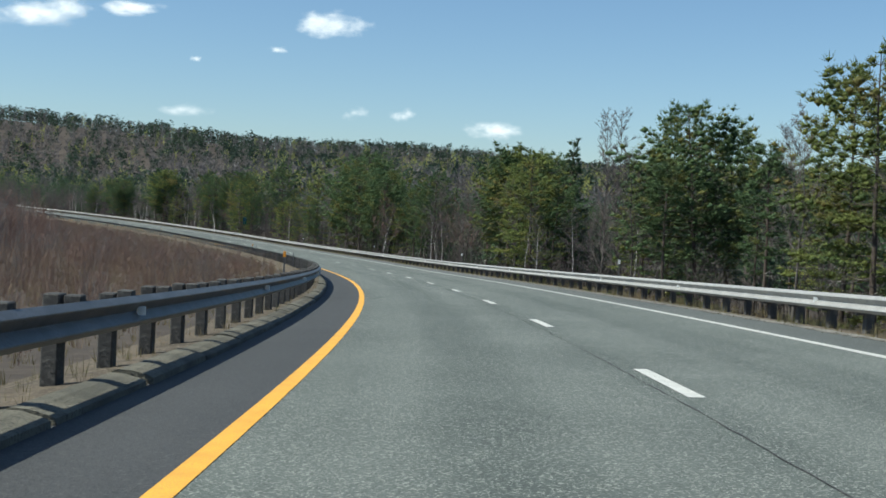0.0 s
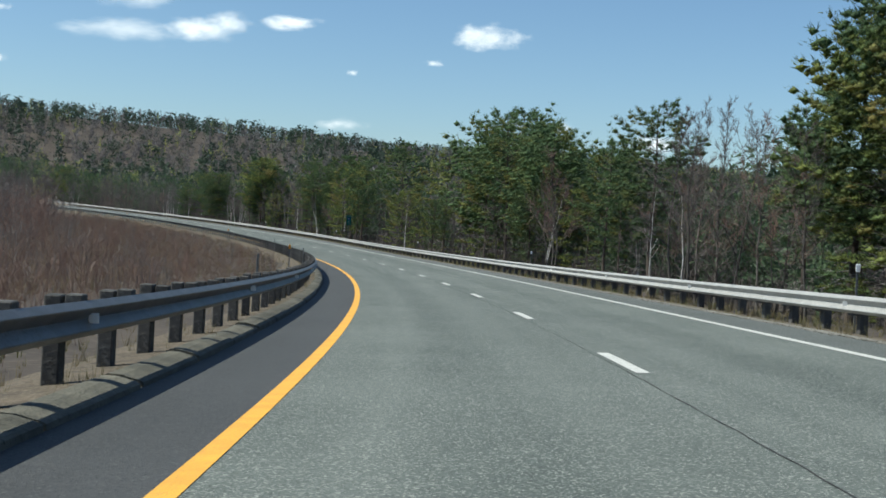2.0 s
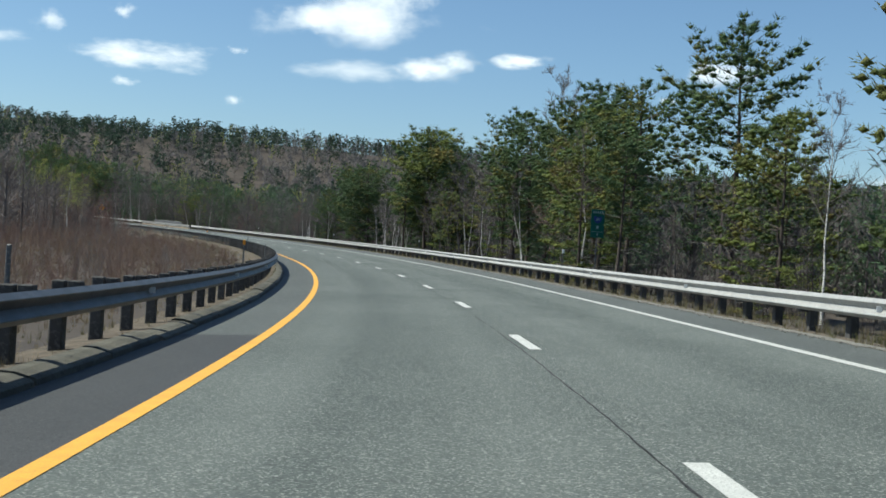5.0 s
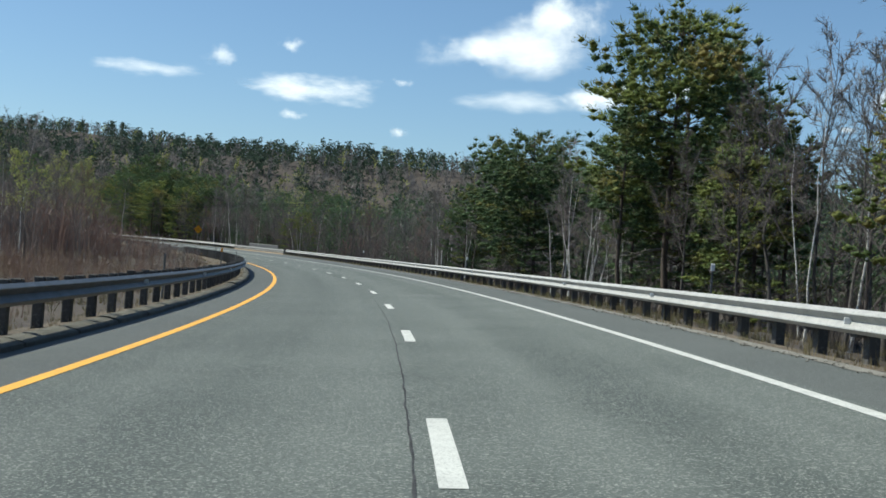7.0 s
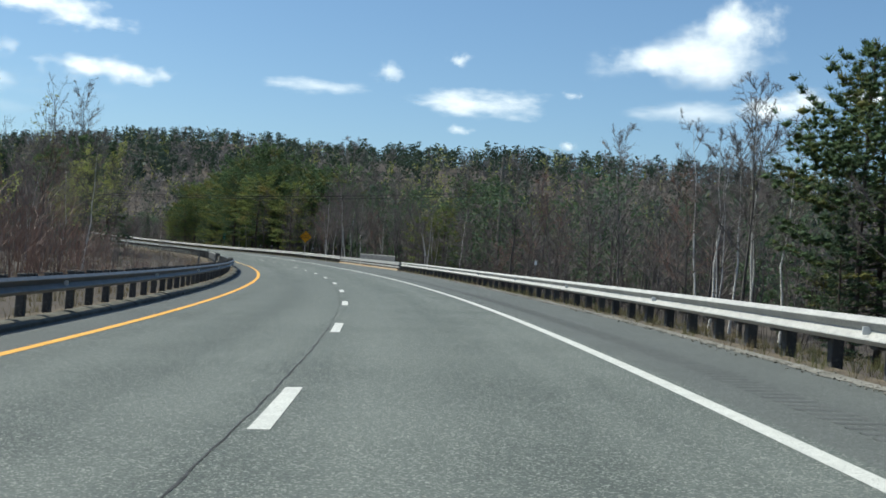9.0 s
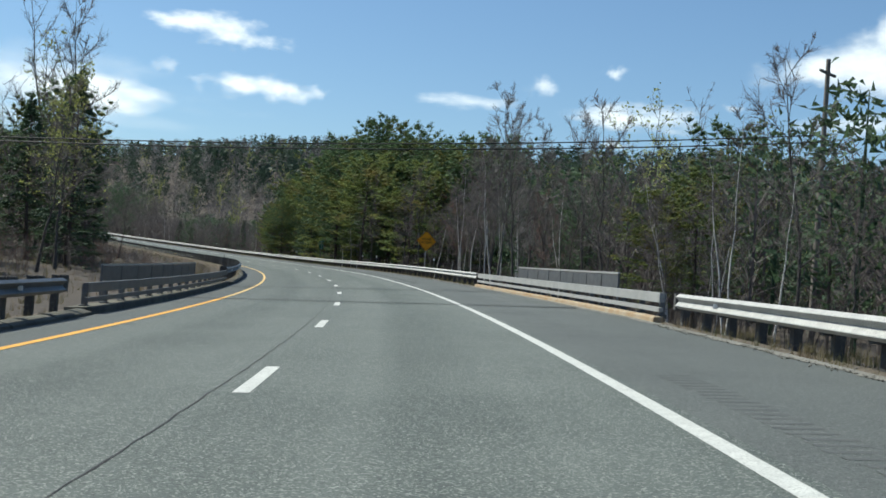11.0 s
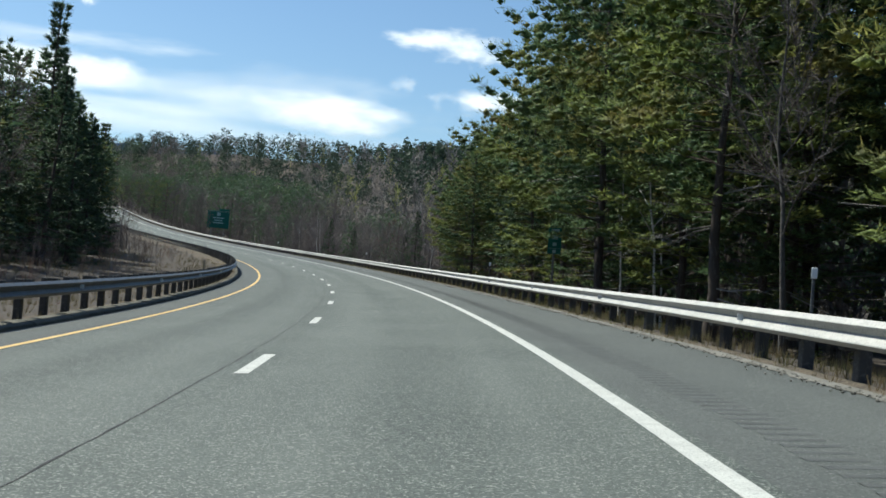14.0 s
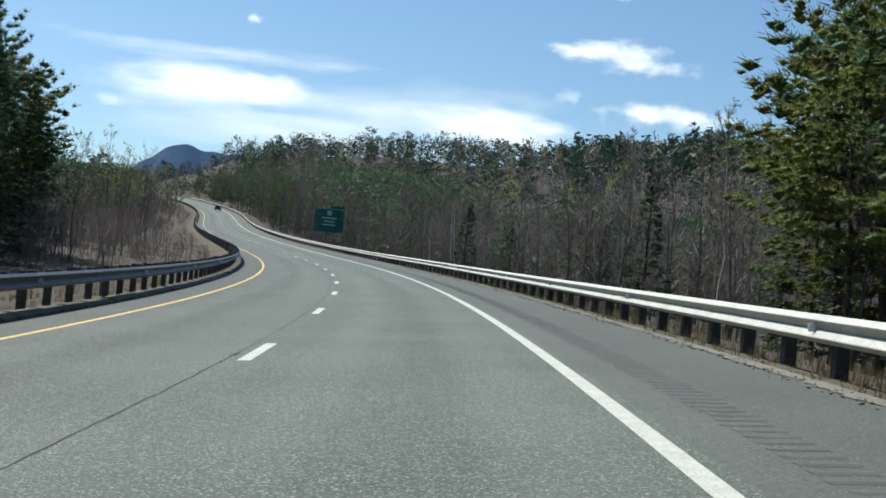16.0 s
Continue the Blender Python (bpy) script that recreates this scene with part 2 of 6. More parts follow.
M_BARK = material("grey_bark", (0.098, 0.088, 0.078), (0.056, 0.050, 0.044), 2.0, 0.95, 0.6, 20, (0.150, 0.138, 0.127), random_tone=0.3, stretch=(1, 1, 0.3))
M_BARK_PINE = material("pine_bark", (0.085, 0.066, 0.052), (0.05, 0.04, 0.034), 2.5, 0.95, 0.8, 15, (0.12, 0.10, 0.085), random_tone=0.2, stretch=(1, 1, 0.3))
M_BIRCH = material("birch_bark", (0.64, 0.61, 0.57), (0.46, 0.44, 0.40), 1.5, 0.8, 0.2, 8, (0.10, 0.09, 0.08), share=0.6, stretch=(1, 1, 2.5))
M_TWIG = foliage("grey_twigs", (0.182, 0.157, 0.143), (0.128, 0.108, 0.101), 0.3, 0.3, 0.4)
# darker copy of the twig tones, tree shade painted into the stems
M_UNDERGROWTH = foliage("shaded_stems", (0.105, 0.088, 0.078), (0.070, 0.058, 0.052), 0.35, 0.15, 0.4)
M_BROWN = foliage("brown_weeds", (0.235, 0.165, 0.105), (0.150, 0.105, 0.070), 0.35, 0.25, 0.3)
M_TWIG_RED = foliage("red_twigs", (0.200, 0.122, 0.096), (0.138, 0.092, 0.076), 0.3, 0.2, 0.3)
M_TWIG_PALE = foliage("pale_twigs", (0.22, 0.198, 0.178), (0.150, 0.132, 0.120), 0.3, 0.0, 0.4)
M_DEADWOOD = material("grey_deadwood", (0.24, 0.225, 0.205), (0.14, 0.128, 0.115), 2.0, 0.95, 0.4, 20, (0.30, 0.285, 0.265))
M_BUD = foliage("spring_leaves", (0.34, 0.36, 0.10), (0.25, 0.265, 0.095), 0.3, 0.4, 0.5)
M_PINE = foliage("pine_needles", (0.130, 0.195, 0.078), (0.072, 0.122, 0.056), 0.3, 0.36, 0.7, (0.200, 0.200, 0.058))
M_PINE_OLIVE = foliage("olive_pine_needles", (0.235, 0.265, 0.070), (0.122, 0.172, 0.060), 0.3, 0.42, 0.5, (0.235, 0.200, 0.066))
M_SPRUCE = foliage("spruce_needles", (0.085, 0.132, 0.066), (0.052, 0.088, 0.048), 0.3, 0.32, 0.7, (0.080, 0.110, 0.052))
M_FARPINE = foliage("far_needles", (0.060, 0.090, 0.056), (0.040, 0.066, 0.046), 0.3, 0.35, 0.02)
M_FARTWIG = foliage("far_twigs", (0.186, 0.171, 0.164), (0.142, 0.130, 0.129), 0.2, 0.4, 0.015)
# distance haze painted in as a blue base colour
M_HAZED_MOUNTAIN = material("hazed_mountain", (0.070, 0.115, 0.20), (0.058, 0.095, 0.165), 0.004, 1.0, 0, 0.02, (0.06, 0.095, 0.15), spec=0.0)
M_SIGN_Y = material("yellow_sign_sheeting", (0.80, 0.34, 0.012), (0.72, 0.30, 0.010), 2.0, 0.5, 0, 40)
M_SIGN_G = material("green_sign_sheeting", (0.006, 0.105, 0.075), (0.005, 0.085, 0.06), 1.0, 0.5, 0, 40)
M_SIGN_W = material("white_sign_legend", (0.30, 0.42, 0.38), (0.24, 0.36, 0.33), 2.0, 0.5, 0, 40)
M_SIGN_BLUE = material("blue_sign_sheeting", (0.03, 0.06, 0.22), (0.025, 0.05, 0.18), 2.0, 0.5, 0, 40)
M_BLACK = material("black_legend", (0.03, 0.02, 0.01), (0.05, 0.03, 0.02), 3.0, 0.6, 0, 40)
M_ORANGE = material("orange_reflector", (0.75, 0.30, 0.02), (0.62, 0.24, 0.02), 3.0, 0.5, 0, 40)
M_WOODPOLE = material("grey_pole_wood", (0.21, 0.185, 0.155), (0.14, 0.12, 0.10), 2.0, 0.9, 0.5, 18, (0.26, 0.24, 0.21), stretch=(1, 1, 0.2))
M_WIRE = material("black_cable", (0.015, 0.015, 0.015), (0.02, 0.02, 0.02), 2.0, 0.6)
M_REFLECT = material("white_reflector", (0.82, 0.82, 0.80), (0.74, 0.74, 0.72), 5.0, 0.4, 0, 40)
M_RUBBER = material("tyre_rubber", (0.02, 0.02, 0.02), (0.03, 0.03, 0.03), 8.0, 0.8)
M_CAR = material("dark_car_paint", (0.025, 0.028, 0.032), (0.02, 0.022, 0.026), 2.0, 0.3, spec=0.5)
M_GLASS = material("tinted_glass", (0.02, 0.025, 0.03), (0.025, 0.03, 0.035), 2.0, 0.08, spec=0.6)
M_LAMP_RED = material("red_tail_lamp", (0.35, 0.015, 0.012), (0.3, 0.012, 0.01), 9.0, 0.3)


# ---- the road's line: curvature, gradient and cross fall along it ----
KNOTS = [-30 + 50 * i for i in range(20)] + [1150]
CURVATURE = [1.551, 1.747, 1.836, 1.659, 1.886, 2.153, 1.631, 1.920, 1.618, 1.334, 1.996, 1.670, 1.649, 1.851, 1.740, 0.381, -0.511, -0.560, -0.018, 0.678, 1.283]      # per km
GRADIENT = [-3.329, -3.466, -2.976, -1.743, -0.730, 0.841, 1.234, 1.505, 1.691, 1.813, 2.268, 1.793, 2.499, 3.293, 3.888, 4.964, 5.834, 6.447, 6.939, 7.431, 8.043]       # per cent
CROSSFALL = [2.915, 3.295, 4.177, 5.267, 4.925, 6.611, 6.869, 5.783, 5.569, 5.591, 5.548]      # per cent, every 100 m from -30
SG = np.arange(-30.0, 1150.1, 2.0)


def summed(a):
    c = np.concatenate([[0], np.cumsum((a[1:] + a[:-1]) * 1.0)])
    return c - c[15]


HEADING = summed(np.interp(SG, KNOTS, CURVATURE) / 1000)
LINE_X, LINE_Y, LINE_Z = summed(-np.sin(HEADING)), summed(np.cos(HEADING)), summed(np.interp(SG, KNOTS, GRADIENT) / 100)
FALL = np.interp(SG, [-30 + 100 * i for i in range(11)], CROSSFALL) / 100


def road(s, u, up=0.0):
    """World places s metres along the road, u to the left of the lane line and up above the pavement."""
    s, u, up = np.broadcast_arrays(np.asarray(s, float), np.asarray(u, float), np.asarray(up, float))
    h = np.interp(s, SG, HEADING)
    return np.stack([np.interp(s, SG, LINE_X) - u * np.cos(h), np.interp(s, SG, LINE_Y) - u * np.sin(h),
                     np.interp(s, SG, LINE_Z) - u * np.interp(s, SG, FALL) + up], -1)


def road_pose(s, u, up=0.0, turn=0.0):
    """Upright pose on the road, y along it."""
    x, y, z = road(s, u, up)
    return pose(x, y, z, 0, 0, math.degrees(np.interp(s, SG, HEADING)) + turn)


RAIL_S, RAIL_U = [-30, 60, 150, 240, 330, 420, 510, 600, 700, 850, 1150], [-5.18, -5.18, -5.11, -5.20, -5.91, -7.34, -6.35, -6.25, -6.10, -6.06, -6.06]


def right_rail(s):
    return np.interp(s, RAIL_S, RAIL_U)


# ---- mesh helpers ----
def mesh_from(name, verts, faces, materials, index=None, smooth=False, uv=None):
    me = bpy.data.meshes.new(name)
    verts = np.asarray(verts, np.float32)
    faces = [np.asarray(f, np.int32) for f in faces] if isinstance(faces, (list, tuple)) else [np.asarray(faces, np.int32)]
    me.vertices.add(len(verts))
    me.vertices.foreach_set("co", verts.ravel())
    loops = np.concatenate([f.ravel() for f in faces])
    sizes = np.concatenate([np.full(len(f), f.shape[1], np.int32) for f in faces])
    me.loops.add(len(loops))
    me.loops.foreach_set("vertex_index", loops)
    me.polygons.add(len(sizes))
    me.polygons.foreach_set("loop_start", np.concatenate([[0], np.cumsum(sizes)[:-1]]).astype(np.int32))
    for m in materials if isinstance(materials, (list, tuple)) else [materials]:
        me.materials.append(m)
    if index is not None:
        me.polygons.foreach_set("material_index", np.asarray(index, np.int32))
    me.polygons.foreach_set("use_smooth", np.full(len(sizes), smooth))
    if uv is not None:
        layer = me.uv_layers.new(name="UVMap")
        layer.data.foreach_set("uv", np.asarray(uv, np.float32)[loops].ravel())
    me.update(calc_edges=True)
    me.validate()
    return me


def child(name, me, parent, label="", m=None):
    ob = new(name, me)
    ob.parent = parent
    if m is not None:
        ob.matrix_basis = m
    return tagged(ob, label) if label else ob


def part(name, bm, mat, parent, label="", m=None):
    me = bpy.data.meshes.new(name)
    bm.to_mesh(me)
    bm.free()
    me.materials.append(mat)
    return child(name, me, parent, label, m)


def box(bm, x0, x1, y0, y1, z0, z1, bevel=0.0):
    g = bmesh.ops.create_cube(bm, size=1)["verts"]
    for v in g:
        v.co = Vector((x0 + (v.co.x + 0.5) * (x1 - x0), y0 + (v.co.y + 0.5) * (y1 - y0), z0 + (v.co.z + 0.5) * (z1 - z0)))
    if bevel:
        bmesh.ops.bevel(bm, geom=list({e for v in g for e in v.link_edges}), offset=bevel, segments=1, affect="EDGES")
    return bm


def tube(bm, a, b, r0, r1=None, sides=10):
    a, b = Vector(a), Vector(b)
    m = Matrix.Translation((a + b) / 2) @ (b - a).to_track_quat("Z", "Y").to_matrix().to_4x4()
    bmesh.ops.create_cone(bm, cap_ends=True, segments=sides, radius1=r0, radius2=r0 if r1 is None else r1, depth=(b - a).length, matrix=m)
    return bm


def sweep(name, stations, section, mat, closed=False, smooth=False):
    """A section of (u, up) points drawn along the road; u may be a function of s."""
    s = np.asarray(stations, float)
    k = len(section)
    rows = []
    for u, up in section:
        uu = u(s) if callable(u) else np.full(len(s), float(u))
        rows.append(np.concatenate([road(s, uu, up), np.stack([s, uu], -1)], -1))
    v = np.stack(rows, 1).reshape(-1, 5)
    i = np.arange(len(s) - 1)[:, None] * k
    j = np.arange(k if closed else k - 1)[None]
    j2 = (j + 1) % k
    q = np.stack([i + j, i + j2, i + k + j2, i + k + j], -1).reshape(-1, 4)
    faces = [q[:, ::-1]]
    if closed:
        e = np.arange(k)[None]
        faces.append(e)
        faces.append(e[:, ::-1] + (len(s) - 1) * k)
    return mesh_from(name, v[:, :3], faces, mat, smooth=smooth, uv=v[:, 3:])


END = 1120.0
FINE = np.arange(-28, END + 0.1, 2.0)

# ---- ground ----
CREST = [(420, 1760), (103, 1373), (-150, 1094), (-340, 912), (-560, 750), (-768, 709), (-1000, 660), (-1500, 580)]


def polyline_distance(p, line):
    """Distance to a polyline and the side (positive to its left)."""
    best, side = np.full(len(p), 1e9), np.zeros(len(p))
    for a, b in zip(line[:-1], line[1:]):
        a, b = np.array(a, float), np.array(b, float)
        d = b - a
        t = (((p - a) @ d) / (d @ d)).clip(0, 1)
        v = p - a - t[:, None] * d
        r = np.hypot(*v.T)
        near = r < best
        best = np.where(near, r, best)
        side = np.where(near, d[0] * v[:, 1] - d[1] * v[:, 0], side)
    return best, np.sign(side)


LINE_XY = np.stack([LINE_X, LINE_Y], -1)


def along_road(p):
    """Nearest s and signed u (left positive) of ground places, for blocks of points."""
    s, u = np.empty(len(p)), np.empty(len(p))
    for i in range(0, len(p), 4000):
        q = p[i:i + 4000]
        d = np.hypot(q[:, None, 0] - LINE_X[None], q[:, None, 1] - LINE_Y[None])
        j = d.argmin(1)
        s[i:i + 4000] = SG[j]
        v = q - LINE_XY[j]
        along = -v[:, 0] * np.sin(HEADING[j]) + v[:, 1] * np.cos(HEADING[j])
        s[i:i + 4000] += along.clip(-1, 1)
        left = -v[:, 0] * np.cos(HEADING[j]) - v[:, 1] * np.sin(HEADING[j])
        u[i:i + 4000] = np.where(left >= 0, 1, -1) * d[np.arange(len(q)), j]
    return s, u


def smooth01(x):
    x = np.clip(x, 0, 1)
    return x * x * (3 - 2 * x)


def back_ridge(p):
    """A second, higher rise behind the hill's crest."""
    return 40 * np.exp(-((p[:, 0] + 700) / 230) ** 2 - ((p[:, 1] - 1010) / 150) ** 2)


def ground_height(p):
    p = np.asarray(p, float).reshape(-1, 2)
    s, u = along_road(p)
    z0 = np.interp(s, SG, LINE_Z)
    f = np.interp(s, SG, FALL)
    edge = np.clip(u, -6.4, 5.6)
    base = z0 - edge * f - 0.10
    # past the end of the road the land falls away between the hill and the left-hand wood
    v = p - LINE_XY[-1]
    ahead = -v[:, 0] * math.sin(HEADING[-1]) + v[:, 1] * math.cos(HEADING[-1])
    aside = np.abs(v[:, 0] * math.cos(HEADING[-1]) + v[:, 1] * math.sin(HEADING[-1]))
    valley = smooth01((ahead - 0.35 * aside + 40) / 160)
    base = base - 0.02 * np.clip(ahead, 0, 900)
    # right of the road: an embankment, then the hill up to its crest
    crest, side = polyline_distance(p, CREST)
    out = np.clip(-u - 7.0, 0, None)
    drop = -1.4 * smooth01(out / 10)
    frac = np.where(side > 0, out / (out + crest + 1e-6), 1.0)
    hill = smooth01((frac - 0.06) / 0.94) * (np.interp(p[:, 0], [-800, -700, -660, -600, -540, -450, -370, -300, 0], [58, 56, 53, 49, 51, 58, 56, 52, 53]) - z0) * (1 - valley) * np.where(side > 0, 1, np.clip(1 - crest / 900, 0.3, 1))
    # left of the road: a shallow swale and a low rise
    inn = np.clip(u - 6.0, 0, None)
    left = -0.5 * smooth01(inn / 6) + 0.03 * np.clip(inn - 8, 0, 160)
    wave = 0.25 * np.sin(p[:, 0] * 0.21 + 1.3 * np.sin(p[:, 1] * 0.11)) * np.cos(p[:, 1] * 0.17) * smooth01((np.abs(u) - 9) / 10)
    big = 5 * np.sin(p[:, 0] * 0.013 + 2) * np.cos(p[:, 1] * 0.011) * smooth01((np.abs(u) - 60) / 120)
    return base + np.where(u < 0, drop + hill + back_ridge(p), left) + wave + big, s, u


def grid_ground():
    """One sheet: fine near the road, coarse to the horizon."""
    xs = np.concatenate([[-5200, -3600, -2500, -1800], np.arange(-1400, -720, 40), np.arange(-720, 130, 5.0), np.arange(130, 800, 40), [1000, 1600, 2500, 4000]])
    ys = np.concatenate([[-3000, -1500, -700, -300], np.arange(-120, 720, 5.0), np.arange(720, 1800, 40), [2000, 2700, 3600, 4600]])
    gx, gy = np.meshgrid(xs, ys)
    p = np.stack([gx.ravel(), gy.ravel()], -1)
    z, s, u = ground_height(p)
    z = np.where((u > -6.9) & (u < 5.9), z - 0.25, z)
    n = len(xs)
    i = (np.arange(len(ys) - 1)[:, None] * n + np.arange(n - 1)[None]).ravel()
    f = np.stack([i, i + 1, i + n + 1, i + n], -1)
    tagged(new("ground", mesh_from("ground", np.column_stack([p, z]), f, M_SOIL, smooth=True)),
           "brown leaf litter and dry grass on rolling ground, darkened for twig shade", "ground", kind="structure")


grid_ground()


# ---- pavement ----
def pavement():
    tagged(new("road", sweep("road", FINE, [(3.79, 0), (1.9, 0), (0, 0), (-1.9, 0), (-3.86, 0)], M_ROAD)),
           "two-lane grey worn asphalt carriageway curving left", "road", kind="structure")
    s1 = np.arange(-28, 196.1, 2.0)
    s2 = np.arange(196, END + 0.1, 2.0)
    tagged(new("left_shoulder", sweep("left_shoulder", s1, [(5.04, -0.01), (3.79, 0)], M_SHOULDER_NEW)),
           "narrow shoulder of dark new asphalt beside the kerb", "shoulder", kind="structure")
    tagged(new("left_shoulder", sweep("left_shoulder", s2, [(5.04, -0.01), (3.79, 0)], M_SHOULDER)),
           "narrow shoulder of grey asphalt beside the kerb", "shoulder", kind="structure")
    tagged(new("right_shoulder", sweep("right_shoulder", FINE, [(-3.86, 0), (-4.8, 0), (lambda s: right_rail(s) + 0.14, -0.01)], M_SHOULDER)),
           "wide grey asphalt shoulder with milled rumble grooves", "shoulder", kind="structure")
    crumb = lambda s: 0.03 * np.sin(s * 1.7) + 0.025 * np.sin(s * 5.3 + 1) + 0.02 * np.sin(s * 11.9)
    tagged(new("gravel_edge", sweep("gravel_edge", np.arange(-28, 720, 0.25), [(lambda s: right_rail(s) + 0.20 + crumb(s), 0.0), (lambda s: right_rail(s) + 0.02, 0.012)], M_GRAVEL)),
           "thin crumbling strip of grey gravel along the shoulder's edge", "gravel", kind="structure")
    tagged(new("right_verge", sweep("right_verge", FINE, [(lambda s: right_rail(s) + 0.16, -0.008), (lambda s: right_rail(s) - 0.3, 0.0), (lambda s: right_rail(s) - 1.3, -0.24)], M_VERGE)),
           "brown grassy verge under the guardrail", "verge", kind="structure")
    tagged(new("left_verge", sweep("left_verge", FINE, [(7.2, -0.28), (6.0, 0.04), (5.3, 0.10)], M_VERGE)),
           "brown verge with dry grass behind the kerb", "verge", kind="structure")
    # painted lines
    tagged(new("yellow_line", sweep("yellow_line", np.arange(-28, 432.1, 2.0), [(3.80, 0.005), (3.64, 0.005)], M_YELLOW)),
           "solid yellow edge line on the asphalt", "road marking", kind="structure")
    tagged(new("yellow_line", sweep("yellow_line", np.arange(432, END + 0.1, 2.0), [(3.79, 0.005), (3.66, 0.005)], M_YELLOW_PALE)),
           "pale yellow edge line on the asphalt", "road marking", kind="structure")
    tagged(new("white_line", sweep("white_line", FINE, [(-3.575, 0.005), (-3.745, 0.005)], M_WHITE)),
           "solid white edge line on the asphalt", "road marking", kind="structure")
    for k in range(-3, 88):
        s0 = 11.001 + 12.192 * k
        me = sweep("lane_dash", np.linspace(s0, s0 + 3.0, 4), [(0.08, 0.005), (-0.08, 0.005)], M_WHITE)
        tagged(new("lane_dash", me), "white painted lane dash on grey asphalt", "road marking", "lane dashes", "structure")
    # the paving joint beside the dashes
    s = np.arange(-28, 900, 0.2)
    mid = lambda s: np.interp(s, [380, 450], [0.20, 0.27]) + 0.05 * np.sin(s * 0.05) + 0.005 * np.sin(s * 1.1) + 0.004 * np.sin(s * 3.7) + 0.004 * np.sin(s * 7.9)
    tagged(new("paving_joint", sweep("paving_joint", s, [(lambda s: mid(s) + 0.005 + 0.008 * np.sin(s * 2.3) ** 2, 0.003), (lambda s: mid(s) - 0.004 - 0.008 * np.sin(s * 1.9 + 1) ** 2, 0.003)], M_TAR)),
           "thin dark cracked seam between the asphalt lanes", "crack", kind="structure")
    # expansion joints of the bridge, slightly skewed
    for s0 in (429.2, 446.4):
        u = np.linspace(4.95, -7.0, 9)
        a = road(s0 + 0.37 * u - 0.19, u, 0.007)
        b = road(s0 + 0.37 * u + 0.19, u, 0.007)
        i = np.arange(8)
        tagged(new("expansion_joint", mesh_from("expansion_joint", np.concatenate([a, b]), np.stack([i, i + 9, i + 10, i + 1], -1)[:, ::-1], M_TAR)), "dark bridge expansion joint across the asphalt", "bridge joint", kind="structure")
    # short tar marks along the seam
    rng = np.random.default_rng(4)
    for s0 in rng.uniform(0, 620, 9):
        ln = rng.uniform(0.25, 0.7)
        me = sweep("tar_mark", np.linspace(s0, s0 + ln, 5), [(lambda s: mid(s) + 0.03, 0.004), (lambda s: mid(s) - 0.02 - 0.03 * np.sin((s - s0) / ln * 3.1), 0.004)], M_TAR)
        tagged(new("tar_mark", me), "small dark tar patch on the seam", "tar patch", "tar patches", "structure")


pavement()


def rumble_strip():
    """Milled grooves in the right shoulder: each a worn hollow with a low far lip."""
    v, f, mi = [], [], []
    rng = np.random.default_rng(21)
    for s in np.arange(318, 700, 0.31):
        if 404 < s < 458:
            continue
        a, w = rng.normal(0, 0.02), 0.045 + rng.normal(0, 0.006)
        st, up = [s - w, s - 0.01, s + w, s + w + 0.06], [0.002, 0.0035, 0.007, 0.002]
        k = len(v)
        v += list(road(st, [-4.33 + a] * 4, up)) + list(road(st, [-4.73 + a] * 4, up))
        f += [(k + i, k + 4 + i, k + 5 + i, k + i + 1) for i in range(3)]
        mi += [0, 0, 1]
    tagged(new("rumble_strip", mesh_from("rumble_strip", v, np.array(f)[:, ::-1], [M_GROOVE, M_SHOULDER], mi)), "row of dark milled rumble grooves in the shoulder", "rumble strip", kind="stuff")


rumble_strip()

BRIDGE = (418.0, 453.0)


# ---- kerb on the left: short concrete lengths with gaps ----
def kerb():
    root = tagged(new("kerb"), "low sloping concrete kerb lengths with cracked joints", "kerb", kind="structure")
    sec = [(4.99, -0.06), (5.00, 0.045), (5.03, 0.062), (5.20, 0.112), (5.33, 0.122), (5.39, 0.10), (5.41, -0.05)]
    rng = np.random.default_rng(8)
    step, n = 3.05, 0
    for s in np.arange(-28, 820, step):
        if BRIDGE[0] - 2 < s + step / 2 < BRIDGE[1]:
            continue
        off, lift = rng.normal(0, 0.012), rng.normal(0, 0.008)
        me = sweep("kerb_stone", np.linspace(s + 0.04, s + step - 0.05 - abs(rng.normal(0, 0.03)), 4), [(u + off, z + lift) for u, z in sec], M_KERB, closed=True)
        child("kerb_stone", me, root)


kerb()


# ---- guardrails ----
def beam_section(face, side):
    """W-shaped beam: two ridges towards the road. side: +1 when the road lies on the smaller u."""
    prof = [(0.004, 0.0), (0.074, 0.050), (0.083, 0.058), (0.080, 0.070), (0.010, 0.143), (0.0, 0.156), (0.010, 0.169), (0.080, 0.242), (0.083, 0.254), (0.074, 0.262), (0.004, 0.312)]
    front = [(d, z) for d, z in prof]
    back = [(d - 0.007, z) for d, z in reversed(prof)]
    if callable(face):
        return [((lambda s, d=d: face(s) - side * (d - 0.083)), z) for d, z in front + back]
    return [(face - side * (d - 0.083), z) for d, z in front + back]


def post_mesh():
    bm = bmesh.new()
    box(bm, -0.075, 0.075, -0.10, 0.10, -0.35, 0.74, 0.012)
    me = bpy.data.meshes.new("post")
    bm.to_mesh(me)
    bm.free()
    me.materials.append(M_POST)
    return me


def block_mesh():
    bm = bmesh.new()
    box(bm, -0.075, 0.075, -0.09, 0.09, 0.38, 0.73, 0.01)
    me = bpy.data.meshes.new("blockout")
    bm.to_mesh(me)
    bm.free()
    me.materials.append(M_POST)
    return me


